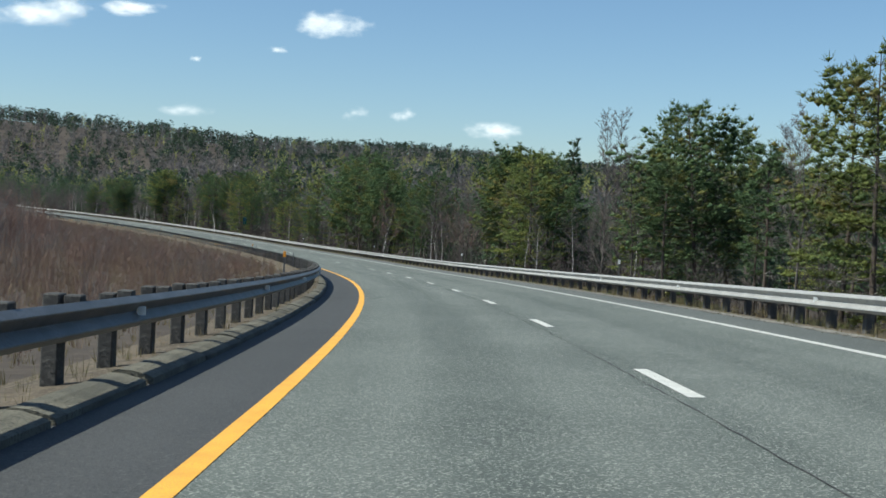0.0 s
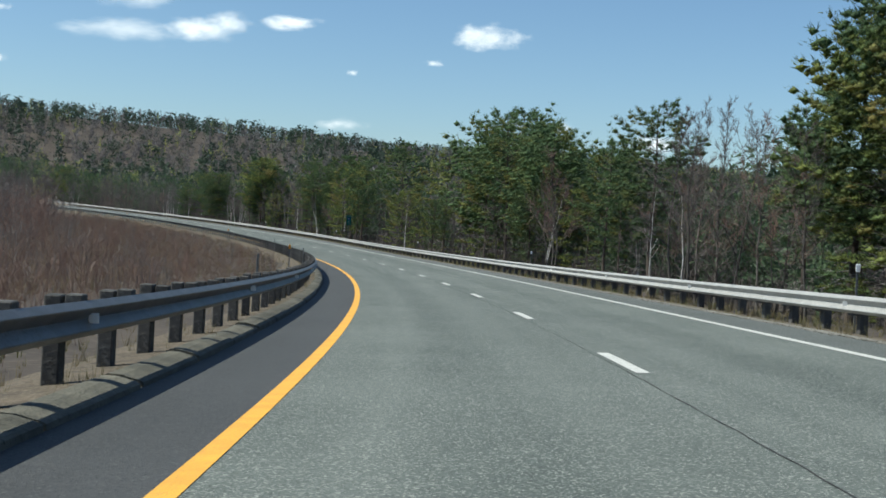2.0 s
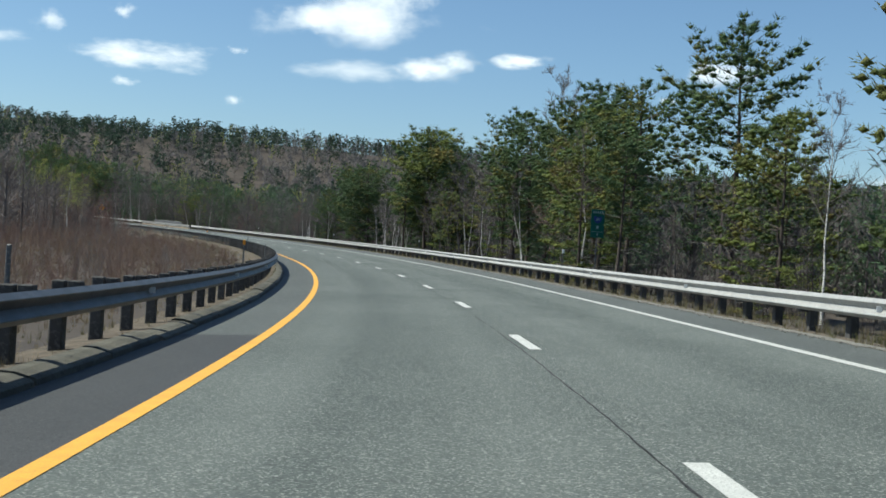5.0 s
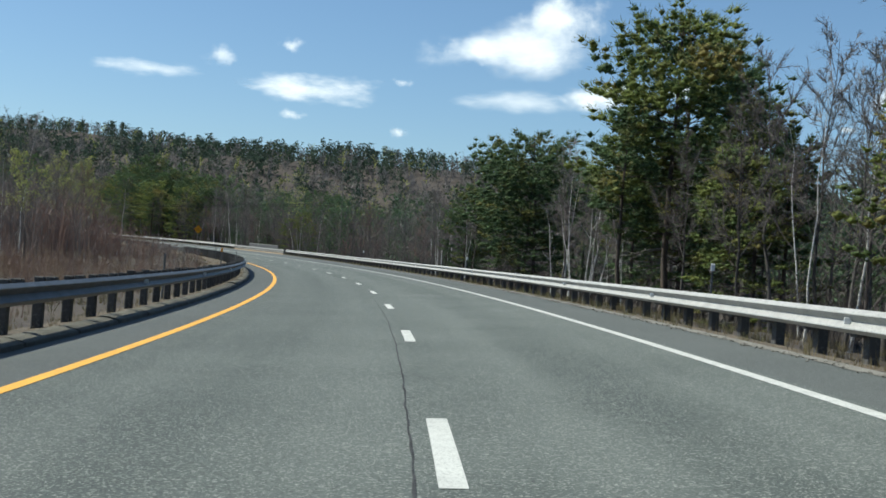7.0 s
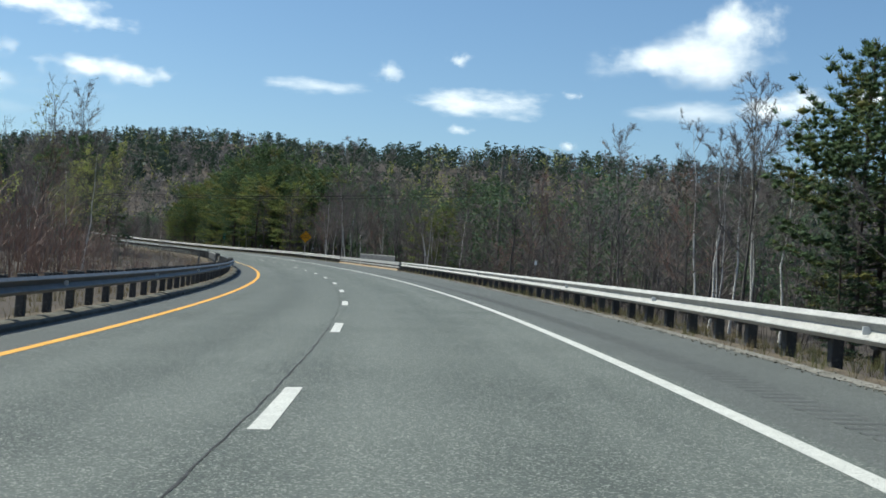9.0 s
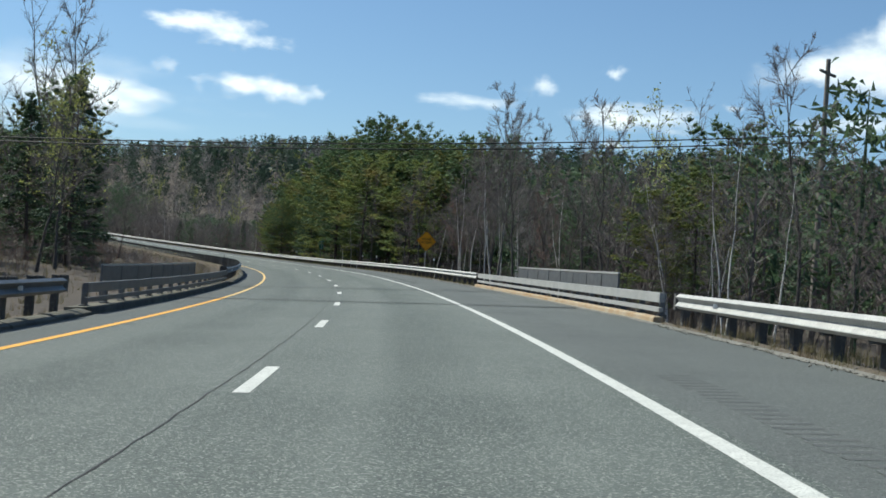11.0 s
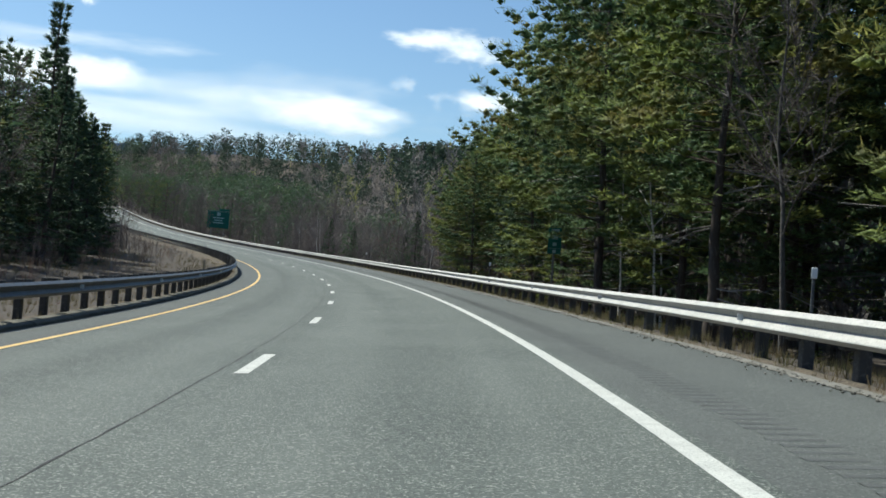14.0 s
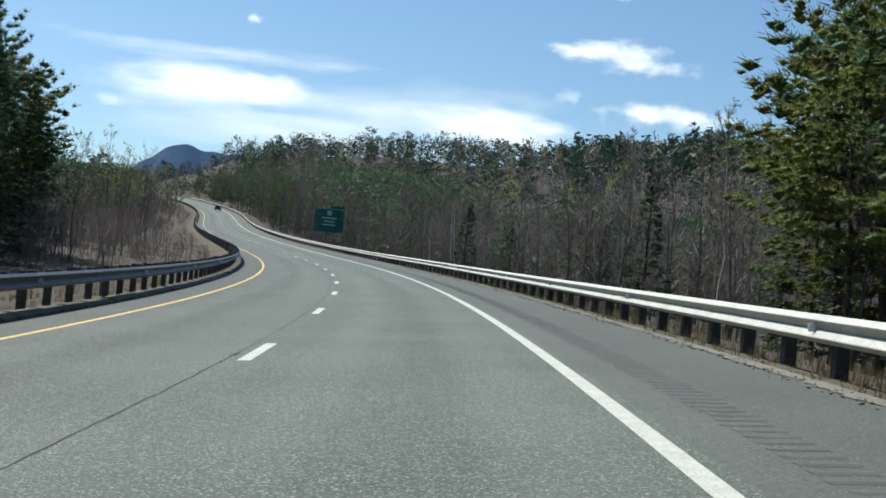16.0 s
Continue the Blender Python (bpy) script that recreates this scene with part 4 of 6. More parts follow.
def conifer(seed, h=15.0, width=0.24, clear=0.2, whorl=0.8, per=5, shoots=5.2, needles=18, blade=0.26, wide=0.045, clump=1.0, droop=0.0, ragged=0.35, peak=0.4, dead=10, lift=0.35, tops=3):
    """A pine or spruce: straight trunk, whorls of limbs that turn up at the tip, rounded clumps of needles along and beside
    each limb, flat below and fuller towards the top, and pale dead branches under the crown."""
    rng = np.random.default_rng(seed)
    wood, crown, dry = Soup(), Soup(), Soup()
    z = np.linspace(0, 1, 10)
    wav = rng.normal(0, 0.004 * h, (10, 2)).cumsum(0)
    pts = np.column_stack([wav, z * h])
    rad = 0.0125 * h * (1 - 0.95 * z) * (1 + 0.4 * np.exp(-z * 30)) + 0.012
    wood.limb(pts, rad, 7)
    for i in range(dead):
        q = rng.uniform(0.08, clear + 0.22)
        az = rng.uniform(0, 6.28)
        d = np.array([math.cos(az), math.sin(az), rng.uniform(-0.25, 0.15)])
        ln = rng.uniform(0.5, 1.0) * width * h
        lp = np.array([0, 0, q * h]) + d * ln * np.linspace(0, 1, 4)[:, None] + rng.normal(0, 0.06, (4, 3)) * [[0], [1], [1], [1]]
        dry.limb(lp, [0.03, 0.022, 0.014, 0.004], 3)
        m = 9
        tb = lp[0] + (lp[3] - lp[0]) * rng.uniform(0.25, 1, m)[:, None]
        dry.blades(tb, tb + unit(d + rng.normal(0, 0.6, (m, 3)) - [0, 0, 0.15]) * rng.uniform(0.25, 0.8, m)[:, None], 0.02, rng)
    bulge = rng.uniform(0, 6.28, 4)

    def puff(centre, rx, rz, out, up):
        """Dense uneven clumps of needles with short brushes standing out and up all over them."""
        k = len(centre)
        size = np.column_stack([rx, rx, rz])
        spin = rng.uniform(0, 6.28, k)
        rot = np.stack([np.stack([np.cos(spin), -np.sin(spin)], -1), np.stack([np.sin(spin), np.cos(spin)], -1)], -2)
        b = OCTA_V[None] * rng.uniform(0.35, 1.0, (k, len(OCTA_V), 1))
        b[..., :2] = np.einsum("kij,kvj->kvi", rot, b[..., :2])
        crown.add(centre[:, None] + b * size[:, None] * 0.7, OCTA_F[None] + (np.arange(k) * len(OCTA_V))[:, None, None])
        n = k * needles
        o = unit(rng.normal(0, 1, (n, 3)))
        o[:, 2] = np.where(o[:, 2] < -0.35, -o[:, 2], o[:, 2])
        at = np.repeat(centre, needles, 0) + o * np.repeat(size, needles, 0) * rng.uniform(0.25, 1.0, n)[:, None]
        d = unit(o * [0.9, 0.9, 0.4] + np.repeat(out, needles, 0) * 0.45 + rng.normal(0, 0.30, (n, 3)) + [0, 0, up])
        crown.blades(at - d * blade * 0.3, at + d * (blade * rng.uniform(0.5, 1.0, n))[:, None], wide * rng.uniform(0.7, 1.35, n), rng)

    level = clear * h
    while level < h * 0.97:
        w = (level / h - clear) / (1 - clear)
        if peak > 0.05:
            shape = 0.55 + 0.45 * math.sin(min(1.0, w / peak) * 1.5708) if w < peak else max(0.0, 1 - ((w - peak) / (1 - peak)) ** 2.9)
        else:
            shape = 1 - w ** 1.1
        shape = max(shape, 0.13)
        n = per if w < 0.85 else 4
        a0 = rng.uniform(0, 6.28)
        for k in range(n):
            if rng.random() < 0.10:
                continue
            az = a0 + k * 6.283 / n + rng.normal(0, 0.35)
            lump = 1 + ragged * (0.55 * math.sin(az * 2 + bulge[0] + 5 * w) + 0.45 * math.sin(w * 15 + bulge[1] + az))
            ln = max(0.4, width * h * shape * min(1.22, lump * (1 + rng.normal(0, ragged * 0.4))))
            flat = np.array([math.cos(az), math.sin(az), 0.0])
            side = np.array([-math.sin(az), math.cos(az), 0.0])
            rise = 0.02 + 0.38 * w ** 1.6 - droop * (1 - w) + rng.normal(0, 0.08)
            turn = lift * (0.35 + 0.65 * w)
            p0 = np.array([np.interp(level / h, z, pts[:, 0]), np.interp(level / h, z, pts[:, 1]), level + rng.normal(0, 0.12)])

            def along(t):
                return p0 + flat * (ln * t)[:, None] + np.array([0, 0, 1.0]) * (ln * (rise * t + turn * t ** 2.4))[:, None]

            wood.limb(along(np.array([0, 0.4, 0.75, 1.0])), np.array([0.032, 0.022, 0.012, 0.005]) * (h / 15), 3)
            size = min(1.25, ln / (width * h))
            t = np.array([0.98, 0.86, 0.73, 0.60, 0.46, 0.34][:max(3, round(shoots * size))])
            spread = ln * np.array([0.0, 0.12, 0.20, 0.26, 0.28, 0.25])[:len(t)]
            mid = along(t)
            sway = (rng.uniform(0.7, 1.2, len(t)) * spread)[:, None]
            drop = np.array([0, 0, 1.0]) * rng.normal(0.05, 0.10, (len(t), 1))
            c = np.concatenate([mid + drop, (mid + side * sway - drop)[1:], (mid - side * sway + drop)[1:]])
            r = (0.055 * ln + 0.17) * clump * rng.uniform(0.7, 1.3, len(c))
            puff(c, r, r * (0.42 + 0.36 * w), np.repeat(unit(flat + [0, 0, rise])[None], len(c), 0), 0.12 + 0.45 * w - droop)
            crown.blades(np.concatenate([mid, mid]), np.concatenate([mid + side * sway, mid - side * sway]), 0.03, rng)
        level += whorl * rng.uniform(0.75, 1.3) * (1 - 0.4 * w)
    for i in range(tops):        # leaders
        at = np.array([*(rng.normal(0, 0.2 * width * h, 2) if i else (0, 0)), h * (0.98 if i == 0 else rng.uniform(0.88, 0.96))])
        st = at - np.array([0, 0, 1.0]) * np.linspace(0.1, 1.3, 4)[:, None]
        puff(st, np.array([0.12, 0.2, 0.28, 0.36]), np.full(4, 0.3), np.repeat(np.array([[0, 0, 1.0]]), 4, 0), 0.4)
    return (wood, dry), crown, None


PROTO = {}


def prototype(kind, maker, bark, leafage, buds=None):
    wood, crown, bud = maker
    if isinstance(wood, tuple):        # live wood and pale dead branches in one mesh
        live, dry = wood
        v, f = np.concatenate(live.v + dry.v), np.concatenate(live.f + [q + live.n for q in dry.f])
        trunk = mesh_from("trunk", v, f, [bark, M_DEADWOOD], np.arange(len(f)) >= sum(len(q) for q in live.f), smooth=True)
    else:
        trunk = wood.mesh("trunk", bark, True)
    PROTO.setdefault(kind, []).append((trunk, crown.mesh("crown", leafage, isinstance(wood, tuple)), bud.mesh("leaves", buds) if bud else None))


# each kind in a full form for trees beside the road and a lighter one for those that stay far off
for far in ("", "_far"):
    full = not far
    F = dict(needles=15, clump=1.12) if full else dict(needles=7, wide=0.075, blade=0.30, shoots=3.6, dead=5, clump=1.25)
    for i in range(4 if full else 2):
        prototype("pine" + far, conifer(20 + i, 15, (0.25, 0.30, 0.27, 0.23)[i], 0.14 + 0.06 * i, 0.92, 6, ragged=0.42, peak=0.35, lift=0.42, **F), M_BARK_PINE, M_PINE)
    for i in range(3 if full else 2):
        prototype("wide_pine" + far, conifer(30 + i, 14, (0.35, 0.32, 0.37)[i], 0.06 + 0.06 * i, 0.74, 8, ragged=0.36, peak=0.42, lift=0.36, tops=5, **F), M_BARK_PINE, M_PINE)
    for i in range(3 if full else 1):
        prototype("olive_pine" + far, conifer(40 + i, 13, 0.31, 0.05 + 0.12 * i, 1.12, 6, droop=0.05, ragged=0.40, peak=0.40, lift=0.2, **F), M_BARK_PINE, M_PINE_OLIVE)
    for i in range(3 if full else 1):
        prototype("spruce" + far, conifer(60 + i, 14, 0.21, 0.03, 0.72, 6, droop=0.24, ragged=0.3, peak=0.0, lift=0.16, tops=1, **{**F, "needles": 9 if full else 5}), M_BARK_PINE, M_SPRUCE)
    for i in range(3 if full else 1):
        prototype("thin_pine" + far, conifer(80 + i, 13, 0.15, 0.38, 0.7, 5, droop=0.04, ragged=0.5, peak=0.35, lift=0.3, **{**F, "dead": 18 if full else 6}), M_BARK_PINE, M_PINE)
    tw, fi = (10, 5) if full else (5, 2)
    for i in range(4 if full else 2):
        prototype("bare" + far, bare_tree(100 + i, 12, 0.30, 0.28, 15, tw, 0.04, fine=fi), M_BARK, M_TWIG)
    for i in range(3 if full else 2):
        prototype("red" + far, bare_tree(120 + i, 9, 0.34, 0.18, 14, tw, 0.06, 1 + i % 2, fine=fi), M_BARK, M_TWIG_RED)
    for i in range(4 if full else 2):
        prototype("birch" + far, bare_tree(140 + i, 11, 0.22, 0.40, 13, tw - 1, 0.06, 1 + (i > 1), fine=fi, girth=0.0075, pale_limbs=False), M_BIRCH, M_TWIG)
    for i in range(3 if full else 2):
        prototype("budding" + far, bare_tree(160 + i, 12, 0.30, 0.25, 14, tw - 1, 0.04, 1, 1, 0.10, fine=fi), M_BARK, M_TWIG, M_BUD)
    for i in range(3 if full else 1):
        prototype("pale" + far, bare_tree(180 + i, 15, 0.27, 0.30, 17, tw, 0.03, fine=fi), M_BARK, M_TWIG_PALE)
    prototype("larch" + far, bare_tree(190, 13, 0.085, 0.10, 64 if full else 24, 5, 0.008, fine=3, pale_limbs=False), M_BARK, M_TWIG)
    for i in range(2):
        prototype("snag" + far, bare_tree(200 + i, 8, 0.12, 0.35, 9, 1, 0.05, 1, fine=1), M_BIRCH, M_TWIG_PALE)

HEIGHTS = dict(pine=15, wide_pine=14, olive_pine=13, spruce=14, thin_pine=13, bare=12, red=9, birch=11, larch=13, budding=12, pale=15, snag=8)
TREE_TAGS = dict(
    pine=("pine_tree", "tall white pine with dark green needle tufts", "pine tree"),
    wide_pine=("pine_tree", "broad bushy white pine reaching almost to the ground", "pine tree"),
    olive_pine=("pine_tree", "pine with yellowish olive needles at the wood's edge", "pine tree"),
    spruce=("spruce_tree", "dense dark green spruce standing among bare trees", "spruce tree"),
    thin_pine=("pine_tree", "thin crowded pine with a bare lower trunk", "pine tree"),
    bare=("bare_tree", "leafless grey broadleaf tree in the roadside wood", "tree"),
    red=("maple_tree", "leafless maple with reddish budding twigs", "tree"),
    larch=("larch_tree", "tall narrow leafless larch with fine grey-brown twigs", "larch tree"),
    birch=("birch_tree", "leafless birch with a pale white trunk", "birch tree"),
    budding=("budding_tree", "broadleaf tree with first yellow-green spring leaves", "tree"),
    pale=("bare_tree", "tall leafless tree with pale sunlit branches", "tree"),
    snag=("dead_tree", "dead pale birch snag with broken limbs", "dead tree"))
TRNG = np.random.default_rng(77)
TREES = 0


def plant(kind, x, y, h, variant=None, turn=None, squeeze=1.0, sink=0.15, far=False):
    """One tree on the ground: trunk, crown and any leaves."""
    global TREES
    TREES += 1
    protos = PROTO[kind + "_far" if far else kind]
    trunk, crown, buds = protos[int(TRNG.integers(len(protos))) if variant is None else variant % len(protos)]
    z = float(ground_height([(x, y)])[0][0]) - sink
    k = h / HEIGHTS[kind]
    name, label, cat = TREE_TAGS[kind]
    root = tagged(new(name), label, cat, "trees of the roadside wood")
    root.matrix_basis = pose(x, y, z, TRNG.normal(0, 1.5), TRNG.normal(0, 1.5), TRNG.uniform(0, 360) if turn is None else turn) @ Matrix.Diagonal((k * squeeze, k * squeeze, k, 1))
    child("trunk", trunk, root)
    child("crown", crown, root)
    if buds:
        child("leaves", buds, root)
    return root


def plant_at(kind, s, u, h, **more):
    x, y, _ = road(s, u)
    far = more.pop("far", False) or s > 660 or u < -19.5 or u > 22
    return plant(kind, x, y, h, far=far, **more)


# single trees that stand out, by place along and beside the road
LANDMARKS_A = [('wide_pine', 65.5, -14.6, 10.8),
              ('pine', 67.5, -17.0, 10.2),
              ('larch', 86.3, -15.0, 13.2),
              ('larch', 88.0, -16.8, 13.8),
              ('spruce', 102.1, -16.4, 12.6),
              ('wide_pine', 113.5, -15.2, 12.4),
              ('thin_pine', 119.5, -14.0, 9.0),
              ('olive_pine', 111.5, -14.0, 10.5),
              ('pine', 107.5, -16.0, 11.6),
              ('snag', 100.2, -12.6, 6.0),
              ('snag', 92.0, -11.5, 4.5),
              ('birch', 145.8, -15.3, 8.0),
              ('pine', 157.0, -16.8, 10.8),
              ('pine', 177.7, -12.7, 12.6),
              ('pine', 192.1, -17.9, 16.0),
              ('wide_pine', 184.0, -14.5, 14.6),
              ('pine', 184.6, -18.9, 14.5),
              ('pine', 189.5, -15.4, 13.0),
              ('wide_pine', 328.8, -13.2, 10.8),
              ('wide_pine', 337.5, -14.2, 10.9),
              ('pine', 297.5, -14.5, 10.8),
              ('olive_pine', 300.5, -12.5, 13.0),
              ('birch', 319.9, -14.0, 8.0),
              ('birch', 313.4, -12.5, 8.5),
              ('snag', 310.0, -11.5, 6.5),
              ('birch', 370.9, -14.9, 9.0),
              ('birch', 513.0, -21.3, 12.0),
              ('birch', 504.0, -20.7, 13.0),
              ('pale', 505.5, -18.5, 19.0),
              ('birch', 533.0, -25.0, 12.0),
              ('birch', 550.8, -14.2, 9.5),
              ('spruce', 604.2, 21.5, 20.5),
              ('spruce', 617.0, 22.0, 18.8),
              ('spruce', 634.9, 18.2, 13.5),
              ('spruce', 628.0, 19.0, 13.0),
              ('spruce', 612.0, 20.5, 13.0),
              ('pine', 600.0, 24.0, 16.0),
              ('spruce', 645.0, 19.8, 13.0),
              ('spruce', 655.0, 19.6, 12.0),
              ('budding', 773.8, -41.0, 16.0),
              ('birch', 402.1, 14.8, 9.0),
              ('olive_pine', 41.6, -13.5, 9.7),
              ('olive_pine', 45.9, -14.0, 8.9),
              ('bare', 52.9, -15.0, 9.0),
              ('pine', 73.6, -15.5, 10.4),
              ('thin_pine', 115.1, -14.0, 11.7),
              ('olive_pine', 106.9, -14.5, 11.4),
              ('red', 126.9, -13.5, 9.0),
              ('pine', 138.9, -13.0, 10.8),
              ('olive_pine', 101.5, -13.5, 9.3),
              ('pine', 101.0, -15.0, 9.1),
              ('red', 118.8, -12.5, 6.7),
              ('larch', 133.3, -15.0, 11.0),
              ('pine', 241.0, -18.0, 15.1),
              ('olive_pine', 211.2, -15.0, 12.2),
              ('pine', 246.2, -14.0, 12.1),
              ('bare', 292.2, -14.0, 10.5),
              ('pine', 270.0, -14.0, 12.3),
              ('bare', 218.5, -19.0, 14.2),
              ('pale', 202.2, -15.0, 11.1),
              ('pale', 190.0, -13.0, 9.1),
              ('pine', 276.0, -14.5, 13.2),
              ('pine', 263.6, -15.5, 13.4),
              ('olive_pine', 252.1, -14.0, 11.3),
              ('pale', 275.3, -18.0, 16.6),
              ('pale', 290.6, -16.0, 11.0),
              ('pine', 262.3, -17.0, 13.5),
              ('pale', 292.9, -16.0, 11.7),
              ('birch', 288.9, -14.0, 9.3),
              ('birch', 288.9, -15.5, 9.8),
              ('pale', 292.7, -18.0, 12.0),
              ('bare', 282.9, -14.0, 9.5),
              ('birch', 373.3, -16.0, 8.9),
              ('birch', 373.1, -17.0, 9.1),
              ('birch', 365.6, -14.0, 7.8),
              ('pale', 388.3, -16.0, 10.6),
              ('pine', 351.1, -13.0, 8.5),
              ('pine', 351.8, -14.0, 8.5),
              ('spruce', 345.6, -10.5, 3.4),
              ('budding', 433.1, -22.0, 12.4),
              ('budding', 484.8, -26.0, 17.2)]
LANDMARKS_B = [('bare', 485.3, -16.0, 13.8),
              ('bare', 470.8, -17.0, 13.2),
              ('bare', 435.8, -17.0, 11.4),
              ('bare', 395.6, -15.0, 8.1),
              ('bare', 377.8, -15.0, 7.4),
              ('pine', 464.6, -24.0, 12.5),
              ('olive_pine', 452.9, -16.0, 7.2),
              ('budding', 484.1, -24.0, 15.2),
              ('pale', 479.9, -20.0, 12.5),
              ('pale', 481.4, -28.0, 16.8),
              ('birch', 449.1, -16.0, 8.8),
              ('birch', 469.6, -15.0, 9.2),
              ('bare', 501.9, -17.0, 13.4),
              ('budding', 473.4, -22.0, 12.9),
              ('olive_pine', 451.9, -18.0, 8.3),
              ('pale', 504.5, 20.0, 22.4),
              ('bare', 506.6, 22.5, 23.0),
              ('pine', 501.1, 21.0, 15.2),
              ('spruce', 494.1, 19.0, 11.8),
              ('budding', 525.6, 24.0, 22.3),
              ('olive_pine', 601.5, -15.5, 13.0),
              ('olive_pine', 593.0, -16.0, 15.0),
              ('pine', 585.0, -17.0, 16.5),
              ('olive_pine', 565.7, -14.0, 16.3),
              ('wide_pine', 565.2, -16.0, 19.0),
              ('pine', 558.2, -17.0, 21.3),
              ('pine', 555.4, -18.0, 21.9),
              ('wide_pine', 538.4, -15.0, 16.1),
              ('pine', 540.9, -17.0, 17.8),
              ('pine', 535.2, -18.0, 18.5),
              ('pine', 527.4, -18.0, 16.2),
              ('bare', 516.2, -14.0, 11.9),
              ('pine', 526.9, -20.0, 16.0),
              ('pine', 520.2, -20.0, 16.3),
              ('pine', 514.7, -20.0, 16.2),
              ('bare', 508.7, -15.0, 9.9),
              ('bare', 500.4, -15.0, 10.9),
              ('pale', 510.9, -22.0, 14.0),
              ('birch', 480.7, -15.0, 8.7),
              ('pale', 485.7, -18.0, 12.0),
              ('olive_pine', 590.4, -14.0, 13.6),
              ('olive_pine', 574.2, -16.0, 16.3),
              ('olive_pine', 559.2, -13.5, 11.7),
              ('pine', 560.9, -17.0, 14.5),
              ('birch', 545.9, -13.0, 8.9),
              ('olive_pine', 572.7, -14.0, 13.7),
              ('olive_pine', 603.8, -16.0, 12.6),
              ('olive_pine', 599.7, -13.5, 10.3),
              ('olive_pine', 599.0, -12.5, 7.3),
              ('wide_pine', 600.5, -16.0, 15.0),
              ('olive_pine', 602.6, -13.5, 9.0),
              ('birch', 491.9, -12.5, 10.1),
              ('birch', 484.4, -11.5, 8.0),
              ('birch', 477.9, -12.0, 9.5),
              ('birch', 478.2, -12.5, 10.6),
              ('birch', 471.7, -11.5, 8.1),
              ('birch', 356.0, -12.0, 7.3),
              ('birch', 355.3, -12.5, 7.0),
              ('birch', 313.3, -11.5, 7.4),
              ('snag', 317.5, -11.5, 5.6),
              ('snag', 133.9, -11.5, 5.6),
              ('birch', 127.4, -11.5, 5.8),
              ('snag', 541.9, -11.5, 8.8),
              ('snag', 547.7, -11.5, 7.0),
              ('birch', 309.4, -11.5, 6.0),
              ('birch', 302.9, -11.5, 5.8),
              ('birch', 270.9, -11.0, 5.5),
              ('birch', 307.0, -12.0, 5.1),
              ('wide_pine', 303.0, -14.0, 13.6),
              ('wide_pine', 319.0, -17.5, 10.5),
              ('pine', 256.1, -15.0, 13.3),
              ('wide_pine', 169.9, -15.0, 12.3),
              ('pine', 152.2, -14.0, 9.9),
              ('wide_pine', 618.0, 23.0, 15.0),
              ('wide_pine', 632.0, 23.5, 15.0),
              ('pine', 642.0, 20.0, 13.5),
              ('wide_pine', 652.0, 21.0, 12.5),
              ('bare', 650.0, 15.5, 8.0),
              ('red', 661.0, 15.0, 7.0),
              ('bare', 668.0, 14.0, 7.5),
              ('red', 678.0, 13.5, 6.5),
              ('budding', 470.0, -28.0, 13.5),
              ('budding', 492.0, -29.0, 14.0),
              ('budding', 456.0, -26.0, 11.5),
              ('budding', 503.0, -27.0, 14.0),
              ('pine', 476.0, -31.0, 12.5),
              ('pine', 488.0, -33.0, 12.5),
              ('pine', 460.0, -31.0, 10.5)]
for kind, s, u, h in LANDMARKS_A + LANDMARKS_B:
    plant_at(kind, s, u, h)


def mixed(kinds, weights):
    return TRNG.choice(kinds, p=np.array(weights) / sum(weights))


ZONES_RIGHT = [(-20, 60, ["olive_pine", "bare", "birch", "thin_pine", "red"], [2, 5, 1, 2, 2], (6, 8.5), 0.35),
               (60, 150, ["bare", "red", "thin_pine", "olive_pine", "birch"], [7, 3, 2, 1.6, 2], (6, 9), 0.45),
               (150, 290, ["bare", "olive_pine", "pine", "thin_pine", "birch", "red"], [6, 2, 1.2, 2.2, 3, 1.5], (6.5, 9.5), 0.45),
               (290, 345, ["bare", "birch", "thin_pine", "pale"], [6, 2, 2, 1], (7, 9), 0.4),
               (345, 420, ["bare", "birch", "red", "pale"], [8, 2, 3, 1], (5.5, 8), 0.12),
               (420, 515, ["bare", "birch", "pale", "red"], [7, 2, 1, 1], (7, 10.5), 0.4),
               (515, 588, ["olive_pine", "bare", "spruce", "pine"], [6, 2, 0.5, 4], (10, 15), 0.6),
               (588, 760, ["bare", "spruce", "red", "birch"], [7, 1, 3, 1], (5.5, 8), 0.12),
               (760, 1100, ["bare", "budding", "red", "pine"], [6, 0.6, 2, 3], (9, 13), 0.3)]


EVERGREEN = ("pine", "wide_pine", "olive_pine", "thin_pine", "spruce")


